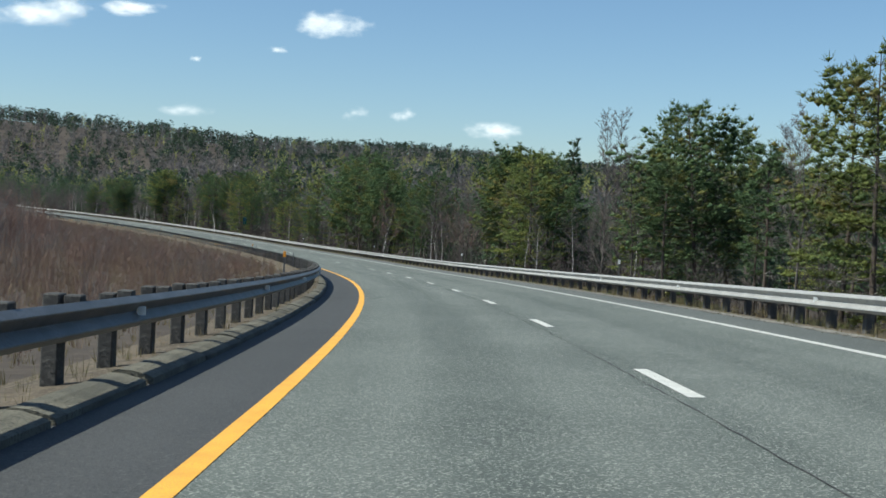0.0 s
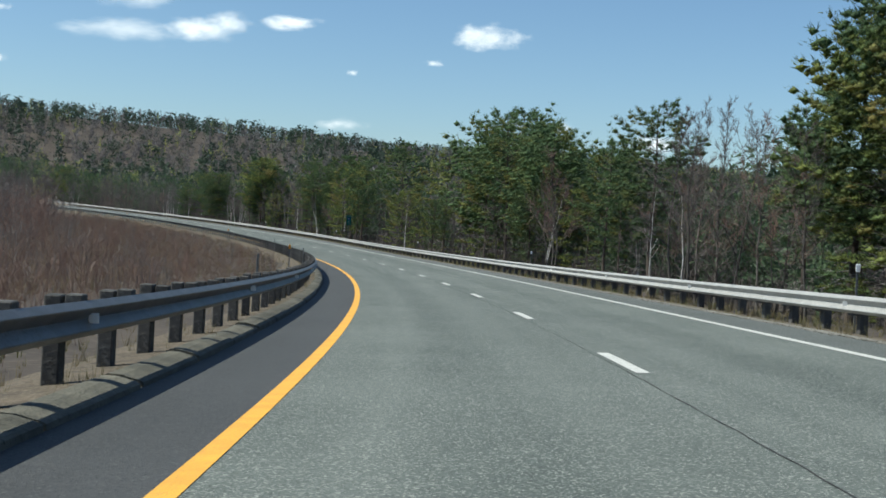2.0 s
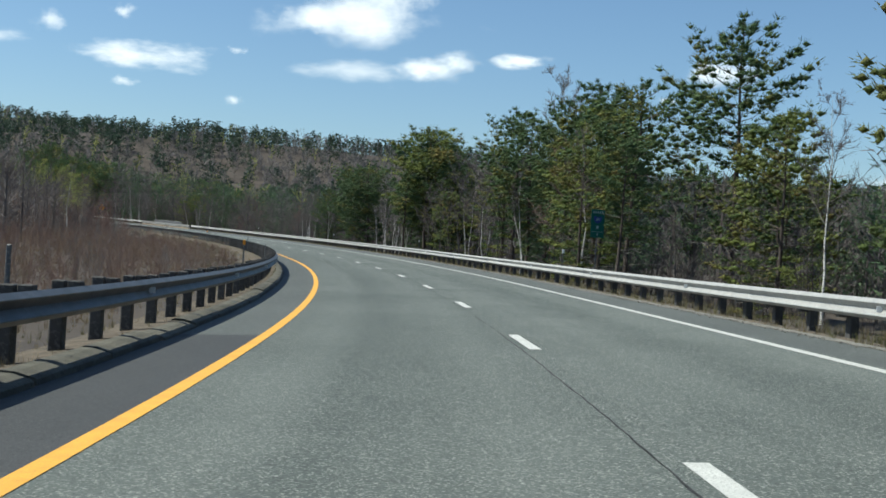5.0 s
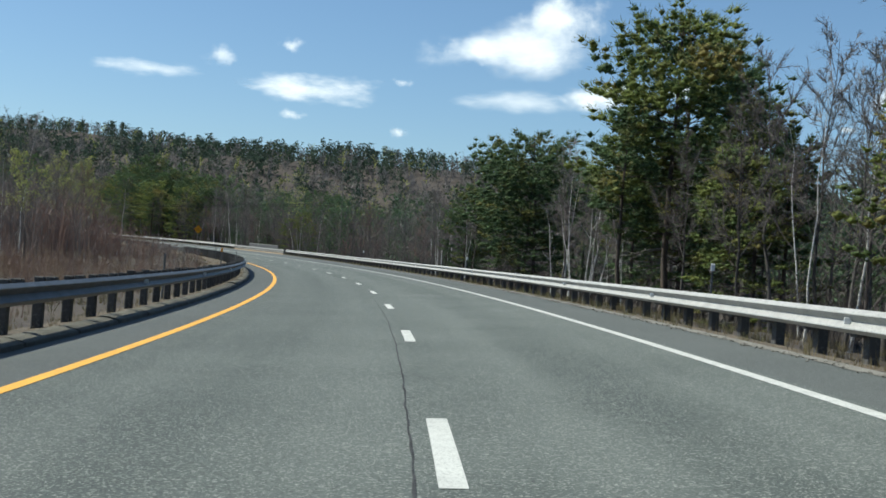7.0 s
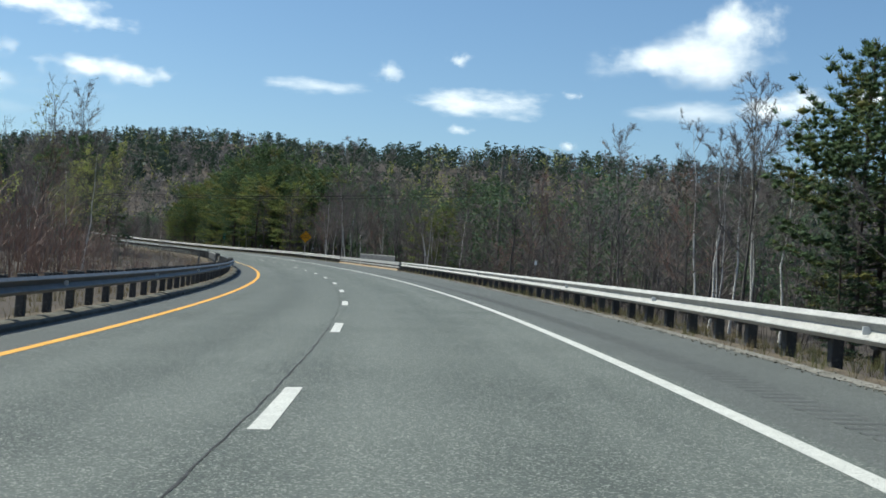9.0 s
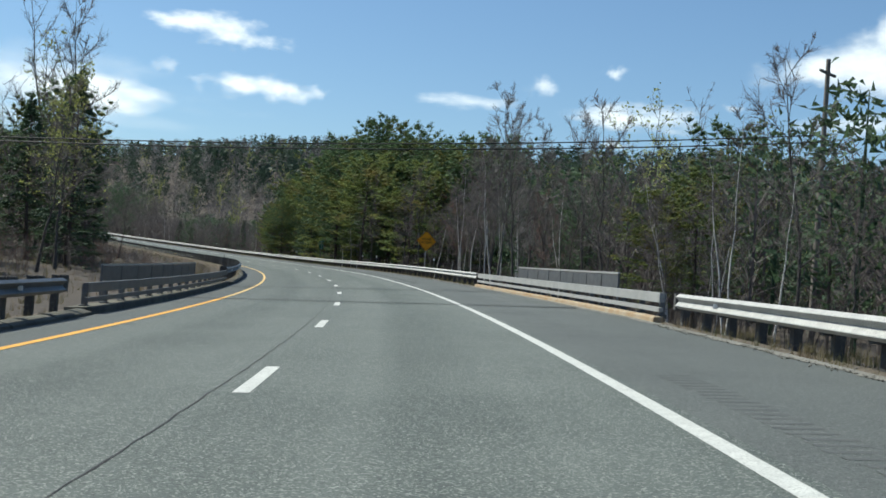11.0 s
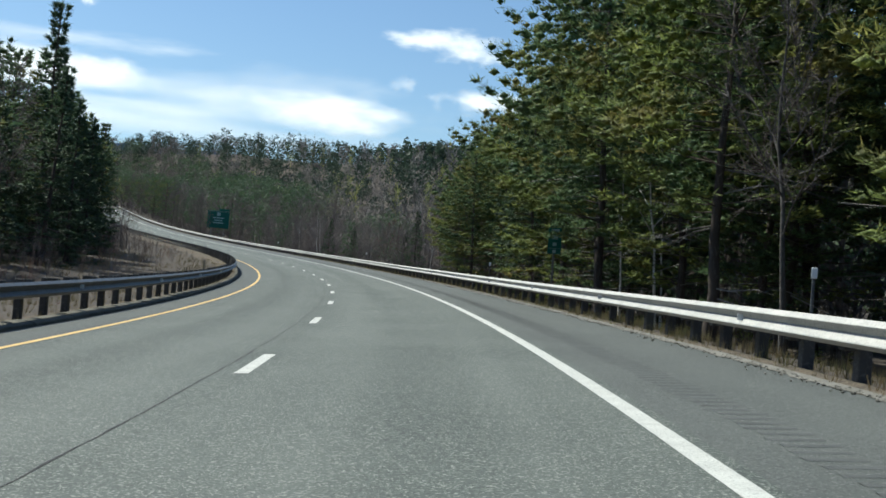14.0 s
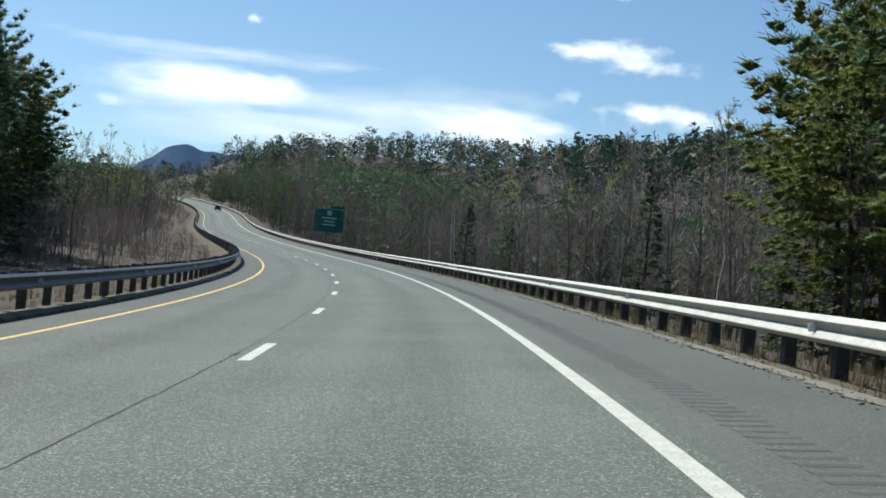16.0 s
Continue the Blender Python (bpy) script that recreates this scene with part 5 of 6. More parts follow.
def roadside_wood():
    """The wood's edge on both sides, mixed as it changes along the road."""
    for s0, s1, kinds, wts, (h0, h1), _ in ZONES_RIGHT:
        for u0, gap in ((-12.5, 6.0), (-17.0, 9.6)):
            s = s0
            while s < s1:
                s += gap * TRNG.uniform(0.6, 1.4) * (1.6 if s > 700 else 1)
                kind = mixed(kinds, wts)
                plant_at(kind, s, u0 + TRNG.normal(0, 1.3), TRNG.uniform(h0, h1) * (0.7 if 395 < s < 448 else 1), far=(kind in EVERGREEN and not (505 < s < 600 and u0 > -15)) or (u0 < -15 and kind != "birch"))
    left = [(335, 440, ["bare", "birch", "red", "budding"], [4, 2, 4, 2], (6.5, 10.5), 20),
            (440, 560, ["bare", "spruce", "budding", "pine"], [6, 2, 2, 1], (9, 14), 19),
            (560, 660, ["spruce", "pine", "bare"], [5, 3, 3], (10, 14), 21.0),
            (690, 1100, ["bare", "budding", "pine"], [6, 2, 1], (8, 11), 14.5)]
    for s0, s1, kinds, wts, (h0, h1), u0 in left:
        for du in (0, 6) if s0 != 560 else (0, 5, 10):
            s = s0
            while s < s1:
                s += (6.0 if s0 != 560 else 5.2) * TRNG.uniform(0.6, 1.4) * (1.5 if s > 700 else 1)
                kind = mixed(kinds, wts)
                plant_at(kind, s, u0 + du + TRNG.normal(0, 1.6), TRNG.uniform(h0, h1), far=kind in EVERGREEN)


roadside_wood()


# ---- far woods and undergrowth: uncounted, one mesh each ----
def scatter(proto_list, places, heights, name, mats, label, category):
    """Copies of light tree shapes gathered into one mesh."""
    rng = np.random.default_rng(len(places))
    vs, fs, n = [], [], 0
    a = rng.uniform(0, 6.28, len(places))
    pick = rng.integers(len(proto_list), size=len(places))
    for k, (v, f) in enumerate(proto_list):
        sel = np.flatnonzero(pick == k)
        if not len(sel):
            continue
        c, s = np.cos(a[sel]), np.sin(a[sel])
        w = v[None] * heights[sel][:, None, None]
        x = w[..., 0] * c[:, None] - w[..., 1] * s[:, None] + places[sel, 0][:, None]
        y = w[..., 0] * s[:, None] + w[..., 1] * c[:, None] + places[sel, 1][:, None]
        z = w[..., 2] + places[sel, 2][:, None]
        vs.append(np.stack([x, y, z], -1).reshape(-1, 3))
        fs.append((f[None] + (np.arange(len(sel)) * len(v))[:, None, None]).reshape(-1, 3) + n)
        n += len(sel) * len(v)
    ob = new(name, mesh_from(name, np.concatenate(vs), np.concatenate(fs), mats))
    return tagged(ob, label, category, kind="stuff")


def light_bare(seed, twigs=30, m=46, thin=1.0):
    """A leafless tree as a rounded cloud of twigs on a thin trunk."""
    rng = np.random.default_rng(seed)
    s = Soup()
    s.limb([(0, 0, 0), (0.01, 0, 0.5), (rng.normal(0, 0.03), rng.normal(0, 0.03), 0.9)], [0.012, 0.008, 0.003], 3)
    q = rng.uniform(0.10, 0.88, twigs)
    az = rng.uniform(0, 6.28, twigs)
    r = 0.25 * np.sqrt(np.clip(1 - ((q - 0.55) / 0.46) ** 2, 0.12, 1)) * rng.uniform(0.45, 1.05, twigs)
    b = np.column_stack([0.15 * r * np.cos(az), 0.15 * r * np.sin(az), q * 0.88])
    t = np.column_stack([r * np.cos(az), r * np.sin(az), q + 0.12 * rng.uniform(0.2, 1, twigs)])
    s.blades(b, t, 0.022 * thin, rng)
    i = rng.integers(twigs, size=m)
    b2 = b[i] + (t[i] - b[i]) * rng.uniform(0.35, 1.0, m)[:, None]
    t2 = b2 + unit(t[i] - b[i] + rng.normal(0, 0.14, (m, 3))) * rng.uniform(0.04, 0.12, m)[:, None]
    s.blades(b2, t2, 0.022 * thin, rng)
    return np.concatenate(s.v), np.concatenate(s.f)


def light_conifer(seed, width=0.22, n=120, fine=1.0):
    """A pine as layered, uneven clumps with a rounded top."""
    rng = np.random.default_rng(seed)
    s = Soup()
    s.limb([(0, 0, 0), (0, 0, 0.6), (0, 0, 0.97)], [0.013, 0.008, 0.002], 3)
    k = 26
    cq = 0.18 + 0.80 * (np.arange(k) + rng.random(k)) / k
    ca = np.arange(k) * 2.4 + rng.normal(0, 0.5, k)
    cr = width * np.sqrt(np.clip(1 - (np.abs(cq - 0.48) / 0.54) ** 2.2, 0.02, 1)) * rng.uniform(0.45, 1.1, k)
    j = rng.integers(k, size=n)
    spread = 0.34 * width
    c = np.column_stack([cr[j] * np.cos(ca[j]), cr[j] * np.sin(ca[j]), cq[j]]) + rng.normal(0, 1, (n, 3)) * [spread, spread, 0.35 * spread]
    d = unit(np.column_stack([c[:, :2] * 3, np.full(n, 0.25)]) + rng.normal(0, 0.35, (n, 3))) * rng.uniform(0.05, 0.09, n)[:, None] * fine
    s.blades(c - d * 1.2, c + d, rng.uniform(0.05, 0.09, n) * fine, rng)
    return np.concatenate(s.v), np.concatenate(s.f)


def shrub(seed, stems=15):
    rng = np.random.default_rng(seed)
    s = Soup()
    az = rng.uniform(0, 6.28, stems)
    base = np.column_stack([0.08 * np.cos(az), 0.08 * np.sin(az), np.zeros(stems)])
    top = np.column_stack([0.34 * np.cos(az) * rng.uniform(0.2, 1, stems), 0.34 * np.sin(az) * rng.uniform(0.2, 1, stems), rng.uniform(0.6, 1.0, stems)])
    s.blades(base, top, 0.009, rng)
    m = int(stems * 4)
    i = rng.integers(stems, size=m)
    b2 = base[i] + (top[i] - base[i]) * rng.uniform(0.3, 0.95, m)[:, None]
    t2 = b2 + unit(np.column_stack([rng.normal(0, 0.5, (m, 2)), rng.uniform(0.3, 1, m)])) * rng.uniform(0.12, 0.3, m)[:, None]
    s.blades(b2, t2, 0.007, rng)
    return np.concatenate(s.v), np.concatenate(s.f)


def grass_tuft(seed, n=9):
    rng = np.random.default_rng(seed)
    s = Soup()
    az = rng.uniform(0, 6.28, n)
    b = np.column_stack([0.12 * np.cos(az), 0.12 * np.sin(az), np.zeros(n)])
    t = np.column_stack([0.5 * np.cos(az) * rng.uniform(0, 1, n), 0.5 * np.sin(az) * rng.uniform(0, 1, n), rng.uniform(0.5, 1.0, n)])
    s.blades(b, t, 0.035, rng)
    return np.concatenate(s.v), np.concatenate(s.f)


BARES, CONES = [light_bare(300 + i, 14, 24, 2.4) for i in range(6)], [light_conifer(320 + i, 0.20 + 0.025 * i, 62, 1.1) for i in range(6)]
NEAR_BARES, NEAR_CONES = [light_bare(370 + i, 26, 64, 0.75) for i in range(5)], [light_conifer(376 + i, 0.19 + 0.025 * i, 170, 0.62) for i in range(5)]
MID_BARES, MID_CONES = [light_bare(310 + i, 55, 110, 0.36) for i in range(6)], [light_conifer(330 + i, 0.19 + 0.02 * i, 760, 0.32) for i in range(6)]
LOW_SHRUBS = [shrub(350 + i, 8) for i in range(5)]
SHRUBS, TUFTS = [shrub(340 + i) for i in range(5)], [grass_tuft(360 + i) for i in range(5)]


def far_woods():
    rng = np.random.default_rng(11)
    n = 57000
    p = np.column_stack([rng.uniform(-1150, 330, n), rng.uniform(-30, 1500, n)])
    p = np.concatenate([p, np.column_stack([rng.uniform(-1900, -1050, 7000), rng.uniform(480, 1500, 7000)])])
    n = len(p)
    z, s, u = ground_height(p)
    crest, side = polyline_distance(p, CREST)
    depth = -u
    keep = (((depth > 44) & (s > 90) & ((side > 0) | (crest < 20) | ((back_ridge(p) > 9) & (p[:, 1] - p[:, 0] < 1790))) & (crest < 520) & (rng.random(n) < np.clip(1.3 - depth / 420, 0.6, 1))) | ((depth < -30) & (depth > -120) & (s > 500) & (rng.random(n) < 0.5)))
    v = p - LINE_XY[-1]
    ahead = -v[:, 0] * math.sin(HEADING[-1]) + v[:, 1] * math.cos(HEADING[-1])
    keep &= (ahead < 0) | (rng.random(n) < 0.6)
    keep |= (depth > 44) & (depth < 210) & (s > -25) & (crest >= 520) & (rng.random(n) < 0.75)
    keep |= (s > 1085) & (np.abs(u) > 13) & (np.abs(u) < 60)
    keep |= (ahead > 8) & (ahead < 900) & (np.abs(u) < 900) & (rng.random(n) < 0.7)
    p, z, s, crest, depth = p[keep], z[keep], s[keep], crest[keep], depth[keep]
    patch = np.sin(p[:, 0] * 0.021 + 1.0) * np.cos(p[:, 1] * 0.019 + 0.5) + 0.5 * np.sin(p[:, 0] * 0.055) * np.sin(p[:, 1] * 0.047)
    r = rng.random(len(p))
    top = (back_ridge(p) > 20) | (crest < np.where(s > 380, 120, 60))
    cone = r < np.where(top, np.where(s > 380, 0.52, 0.12), np.clip(np.where(s > 560, 0.30, np.where(s > 380, 0.14, 0.07)) + 0.26 * patch, 0.03, 0.6))
    bud = ~cone & (r > np.where((s > 380) & (s < 600) & (patch > -0.2), 0.66, 0.93))
    bare = ~cone & ~bud
    hgt = rng.uniform(9, 14, len(p)) * np.where(s > 500, 0.85, 1.0)
    pl = np.column_stack([p, z - 0.3])
    close = depth < 95
    for near in (True, False):
        sel = close if near else ~close
        b, c, g = bare & sel, cone & sel, bud & sel
        scatter(NEAR_BARES if near else BARES, pl[b], hgt[b], "far_broadleaf_wood", M_FARTWIG, "leafless grey-brown wood covering the hillside", "woodland")
        scatter(NEAR_CONES if near else CONES, pl[c], hgt[c] * rng.uniform(0.7, 1.15, c.sum()), "far_pine_wood", M_FARPINE, "dark green pines scattered over the hillside", "woodland")
        scatter(NEAR_BARES if near else BARES, pl[g], hgt[g], "far_budding_wood", M_BUD, "yellow-green budding trees on the hillside", "woodland")



far_woods()


def wood_interior():
    """The depth of the wood behind its edge."""
    rng = np.random.default_rng(15)
    for name, cone in (("wood_interior", False), ("pine_wood_interior", True)):
        pl, hs = [], []
        for s0, s1, _, _, (h0, h1), share in ZONES_RIGHT:
            n = int((s1 - s0) * (0.95 if cone else 1.9) * (share if cone else 1 - share) * (1.5 if s0 == 588 else 0.8 if s0 > 600 else 1))
            s, u = rng.uniform(s0, s1, n), -16 - 30 * rng.random(n)
            q = road(s, u)[:, :2]
            pl.append(np.column_stack([q, ground_height(q)[0] - 0.2]))
            hs.append(rng.uniform(h0, h1, n) * (1.12 if cone else 1.02))
        for s0, s1, share, h0, h1 in ((280, 440, 0.05, 6, 9), (440, 560, 0.3, 7, 11), (560, 720, 0.65, 8, 12), (720, 1050, 0.2, 8, 11)):
            n = int((s1 - s0) * (0.8 if cone else 1.7) * (share if cone else 1 - share))
            s, u = rng.uniform(s0, s1, n), 22 + 45 * rng.random(n)
            q = road(s, u)[:, :2]
            pl.append(np.column_stack([q, ground_height(q)[0] - 0.2]))
            hs.append(rng.uniform(h0, h1, n))
        pl, hs = np.concatenate(pl), np.concatenate(hs)
        scatter(MID_CONES if cone else MID_BARES, pl, hs, name, M_SPRUCE if cone else M_TWIG,
                "dark crowded conifers inside the roadside wood" if cone else "crowded leafless trees inside the roadside wood", "woodland")


wood_interior()


def undergrowth():
    rng = np.random.default_rng(12)
    # brush inside the curve
    n = 4600
    s = np.where(rng.random(n) < 0.72, rng.uniform(2, 640, n), rng.uniform(640, 1080, n))
    u = 7.6 + np.where(s < 640, 55, 24) * rng.random(n) ** 1.4
    grassy = (u < 13 + 4 * np.sin(s * 0.045)) & (rng.random(n) < 0.6)
    s, u = s[~grassy], u[~grassy]
    q = road(s, u)[:, :2]
    z = ground_height(q)[0]
    h = rng.uniform(2.2, 4.8, len(s)) * np.where(s > 640, 0.85, np.where(s > 425, 0.5, 1)) * np.clip((u - 4) / 10, 0.4, 1.4)
    low = (s > 25) & (s < 335) & (u < 28)      # low scrub between the rail and the next stretch of road
    h = np.where(low, np.minimum(h, (np.interp(s, [0, 220, 335], [2.2, 2.0, 1.45]) + 0.075 * (u - 9)) * rng.uniform(0.6, 1.0, len(s))), h)
    red = rng.random(len(s)) < np.where(s > 425, 0.25, 0.6)
    pl = np.column_stack([q, z - 0.05])
    scatter(SHRUBS, pl[red], h[red], "red_brush", M_TWIG_RED, "dense reddish-brown leafless brush beside the road", "brush")
    scatter(SHRUBS, pl[~red], h[~red], "grey_brush", M_TWIG, "grey leafless brush beside the road", "brush")
    # low brush over the rest of the inside of the curve
    n = 2000
    s, u = rng.uniform(0, 640, n), 55 + 130 * rng.random(n)
    q = road(s, u)[:, :2]
    scatter(SHRUBS, np.column_stack([q, ground_height(q)[0] - 0.05]), rng.uniform(1.4, 3.0, n), "grey_brush", M_TWIG, "grey leafless brush inside the curve", "brush")
    # low thicket and rank grass between the left rail and the next stretch of road
    n = 9000
    s, u = rng.uniform(4, 335, n), 7.4 + 21 * rng.random(n) ** 1.2
    q = road(s, u)[:, :2]
    pl = np.column_stack([q, ground_height(q)[0] - 0.04])
    red = rng.random(n) < 0.55
    tall = rng.uniform(0.5, 1.4, n) * np.clip((u - 3) / 8, 0.5, 1.2)
    scatter(LOW_SHRUBS, pl[red], tall[red], "red_brush", M_TWIG_RED, "low reddish-brown leafless thicket beside the road", "brush")
    scatter(LOW_SHRUBS, pl[~red], tall[~red], "brown_brush", M_BROWN, "low brown dry weeds and thicket beside the road", "brush")
    # brush under the right-hand wood, the trees' shade in its stem colour
    n = 3000
    s, u = rng.uniform(0, 1000, n), right_rail(0) - 5.0 - 26 * rng.random(n)
    q = road(s, u)[:, :2]
    scatter(SHRUBS, np.column_stack([q, ground_height(q)[0] - 0.05]), rng.uniform(1.0, 3.4, n), "wood_edge_brush", M_UNDERGROWTH, "leafless undergrowth at the wood's edge, stems darkened as in tree shade", "brush")
    # dry grass along both verges
    n = 16000
    s = rng.uniform(2, 640, n)
    left = rng.random(n) < 0.55
    u = np.where(left, 5.35 + 4.0 * rng.random(n) ** 1.6, right_rail(s) - 0.35 - 3.5 * rng.random(n) ** 1.5)
    q = road(s, u)
    g = ground_height(q[:, :2])[0]
    verge = np.where(left & (u < 6.0), q[:, 2] + 0.03, np.where(left & (u < 7.2), q[:, 2] - 0.25 * (u - 6.0) / 1.2, np.where(~left & (u > right_rail(s) - 1.0), q[:, 2] - 0.1, g)))
    off = (s > BRIDGE[0] - 1) & (s < BRIDGE[1] + 1)
    pl = np.column_stack([q[:, :2], np.maximum(g, verge) - 0.03])[~off]
    scatter(TUFTS, pl, rng.uniform(0.08, 0.30, n)[~off], "dry_grass", M_DRYGRASS, "tufts of dry tan grass along the guardrails", "grass")
    n = 9000
    s, u = rng.uniform(2, 720, n), 7.5 + 14 * rng.random(n)
    q = road(s, u)[:, :2]
    scatter(TUFTS, np.column_stack([q, ground_height(q)[0] - 0.03]), rng.uniform(0.2, 0.6, n), "dry_grass", M_DRYGRASS, "long dry tan grass inside the curve", "grass")


undergrowth()


def road_edge_litter():
    """Loose stones and grass along the right-hand edge of the asphalt."""
    rng = np.random.default_rng(31)
    stones = [(OCTA_V * rng.uniform(0.6, 1.2, (6, 1)) * [1, 0.8, 0.55], OCTA_F) for _ in range(5)]
    n = 13000
    s = rng.uniform(4, 660, n)
    off = (s > BRIDGE[0] - 1) & (s < BRIDGE[1] + 1)
    u = right_rail(s) + 0.16 + 0.10 * rng.normal(0, 1, n) + 0.05 * np.sin(s * 0.9)
    scatter(stones, road(s, u, 0.006)[~off], rng.uniform(0.008, 0.035, n)[~off], "loose_gravel", M_GRAVEL, "loose grey stones along the asphalt's crumbling edge", "gravel")
    n = 9000
    s = rng.uniform(4, 660, n)
    off = (s > BRIDGE[0] - 1) & (s < BRIDGE[1] + 1)
    u = right_rail(s) + 0.02 - 1.6 * rng.random(n) ** 1.5
    scatter(TUFTS, road(s, u, -0.03 - 0.1 * np.clip(right_rail(s) - 0.3 - u, 0, 2))[~off], rng.uniform(0.08, 0.34, n)[~off], "verge_grass", M_VERGE_GRASS, "short olive and tan grass under the guardrail", "grass")


road_edge_litter()


# ---- signs, markers, poles, car ----
def letters(text, size, mat, parent, m, name="lettering"):
    cu = bpy.data.curves.new(name, "FONT")
    cu.body, cu.size, cu.align_x, cu.align_y, cu.extrude = text, size, "CENTER", "CENTER", 0.002
    tmp = bpy.data.objects.new(name, cu)
    scene.collection.objects.link(tmp)
    me = bpy.data.meshes.new_from_object(tmp.evaluated_get(bpy.context.evaluated_depsgraph_get()))
    bpy.data.objects.remove(tmp)
    me.materials.clear()
    me.materials.append(mat)
    return child(name, me, parent, m=m)


def ground_at(s, u):
    x, y, _ = road(s, u)
    return float(ground_height([(x, y)])[0][0])


def standing(name, s, u, label, category, group="", turn=0.0):
    """An empty on the ground beside the road; local -y faces the traffic."""
    x, y, _ = road(s, u)
    root = tagged(new(name), label, category, group)
    root.matrix_basis = pose(x, y, ground_at(s, u), 0, 0, math.degrees(np.interp(s, SG, HEADING)) + turn)
    return root


FACE = pose(0, 0, 0, 90, 0, 0)     # lettering upright, facing local -y


def warning_sign():
    s, u = 495.0, -10.1
    root = standing("warning_sign", s, u, "yellow diamond warning sign on a steel post behind the guardrail", "road sign", turn=3)
    c = float(road(s, u, 2.6)[2]) - ground_at(s, u)
    bm = bmesh.new()
    box(bm, -0.605, 0.605, -0.605, 0.605, -0.006, 0.006)
    bmesh.ops.bevel(bm, geom=[e for e in bm.edges if abs(e.verts[0].co.z - e.verts[1].co.z) > 0.005], offset=0.06, segments=3, affect="EDGES")
    part("panel", bm, M_SIGN_Y, root, m=pose(0, 0, c) @ FACE @ pose(0, 0, 0, 0, 0, 45))
    bm = bmesh.new()
    tube(bm, (0, 0.05, -0.4), (0, 0.05, c + 0.45), 0.038)
    part("post", bm, M_STEEL, root, "pale galvanised post")
    letters("MOOSE", 0.25, M_BLACK, root, pose(0, -0.012, c + 0.15) @ FACE)
    letters("CROSSING", 0.25, M_BLACK, root, pose(0, -0.012, c - 0.11) @ FACE)
    bm = bmesh.new()
    k = 0.79
    for i in range(4):
        a, b = [(math.cos(radians(90 * j)) * k, math.sin(radians(90 * j)) * k) for j in (i, i + 1)]
        tube(bm, (a[0], -0.008, a[1]), (b[0], -0.008, b[1]), 0.012, sides=4)
    part("border", bm, M_BLACK, root, m=pose(0, 0, c))


warning_sign()


def small_green_sign(s, u, up, w, h, route=""):
    root = standing("location_sign", s, u, "narrow green location sign on a thin steel post", "road sign")
    c = float(road(s, u, up)[2]) - ground_at(s, u)
    part("panel", box(bmesh.new(), -w / 2, w / 2, -0.006, 0.006, c - h / 2, c + h / 2, 0.004), M_SIGN_G, root)
    part("post", box(bmesh.new(), -0.035, 0.035, 0.008, 0.05, -0.4, c + h / 2 - 0.1, 0.005), M_STEEL_DARK, root)

    def bar(z, bw, bh, x=0.0):
        part("legend_bar", box(bmesh.new(), (x - bw / 2) * w, (x + bw / 2) * w, -0.010, -0.0065, c + h * (z - bh / 2), c + h * (z + bh / 2)), M_SIGN_W, root)

    bar(-0.29, 0.92, 0.012)
    if route:
        for x in (-0.32, -0.16, 0.0, 0.16, 0.32):
            bar(0.40, 0.09, 0.085, x)
        bm = bmesh.new()        # shield with rounded lower edge
        ring = [(-0.22, 0.13), (0.0, 0.105), (0.22, 0.13), (0.25, 0.02), (0.16, -0.10), (0.0, -0.16), (-0.16, -0.10), (-0.25, 0.02)]
        f = bm.faces.new([bm.verts.new((x * w * 1.25, -0.0065, c + h * 0.14 + z * h * 0.9)) for x, z in ring])
        g = bmesh.ops.extrude_face_region(bm, geom=[f])
        bmesh.ops.translate(bm, verts=[v for v in g["geom"] if isinstance(v, bmesh.types.BMVert)], vec=(0, -0.003, 0))
        bmesh.ops.recalc_face_normals(bm, faces=bm.faces)
        part("route_shield", bm, M_SIGN_BLUE, root, "small blue route shield")
        letters(route, 0.19, M_SIGN_W, root, pose(0, -0.012, c + h * 0.135) @ FACE)
        bar(-0.13, 0.16, 0.10)
        letters("4", 0.20, M_SIGN_W, root, pose(0, -0.012, c - h * 0.39) @ FACE)
    else:
        bar(0.40, 0.60, 0.08)
        bar(0.14, 0.42, 0.16)
        bar(-0.13, 0.30, 0.12)
        bar(-0.40, 0.24, 0.12)


small_green_sign(547.0, -8.6, 2.2, 0.54, 1.06)
small_green_sign(237.3, -9.8, 2.45, 0.66, 1.36, "89")


def guide_sign():
    s, u = 757.0, -12.5
    root = standing("guide_sign", s, u, "large green highway guide sign on two steel posts", "road sign")
    c = float(road(s, u, 3.3)[2]) - ground_at(s, u)
    part("panel", box(bmesh.new(), -2.2, 2.2, -0.03, 0.03, c - 2.0, c + 1.5, 0.03), M_SIGN_G, root)
    part("exit_panel", box(bmesh.new(), 0.1, 2.2, -0.03, 0.03, c + 1.53, c + 1.95, 0.03), M_SIGN_G, root, "small green exit panel")
    bm = bmesh.new()
    box(bm, -0.34, 0.34, -0.046, -0.034, c + 0.45, c + 1.15, 0.005)
    part("route_shield", bm, M_SIGN_W, root, "pale route shield without lettering")
    for z, w in ((0.05, 2.2), (-0.45, 1.6), (-0.95, 2.0)):
        part("legend_bar", box(bmesh.new(), -w / 2, w / 2, -0.040, -0.034, c + z - 0.11, c + z + 0.11), M_SIGN_W, root)
    for x in (-1.3, 1.3):
        part("post", box(bmesh.new(), x - 0.08, x + 0.08, 0.04, 0.20, -0.5, c + 1.4, 0.01), M_STEEL_DARK, root)
    part("border", box(bmesh.new(), -2.1, 2.1, -0.038, -0.033, c + 1.36, c + 1.41), M_SIGN_W, root)


guide_sign()


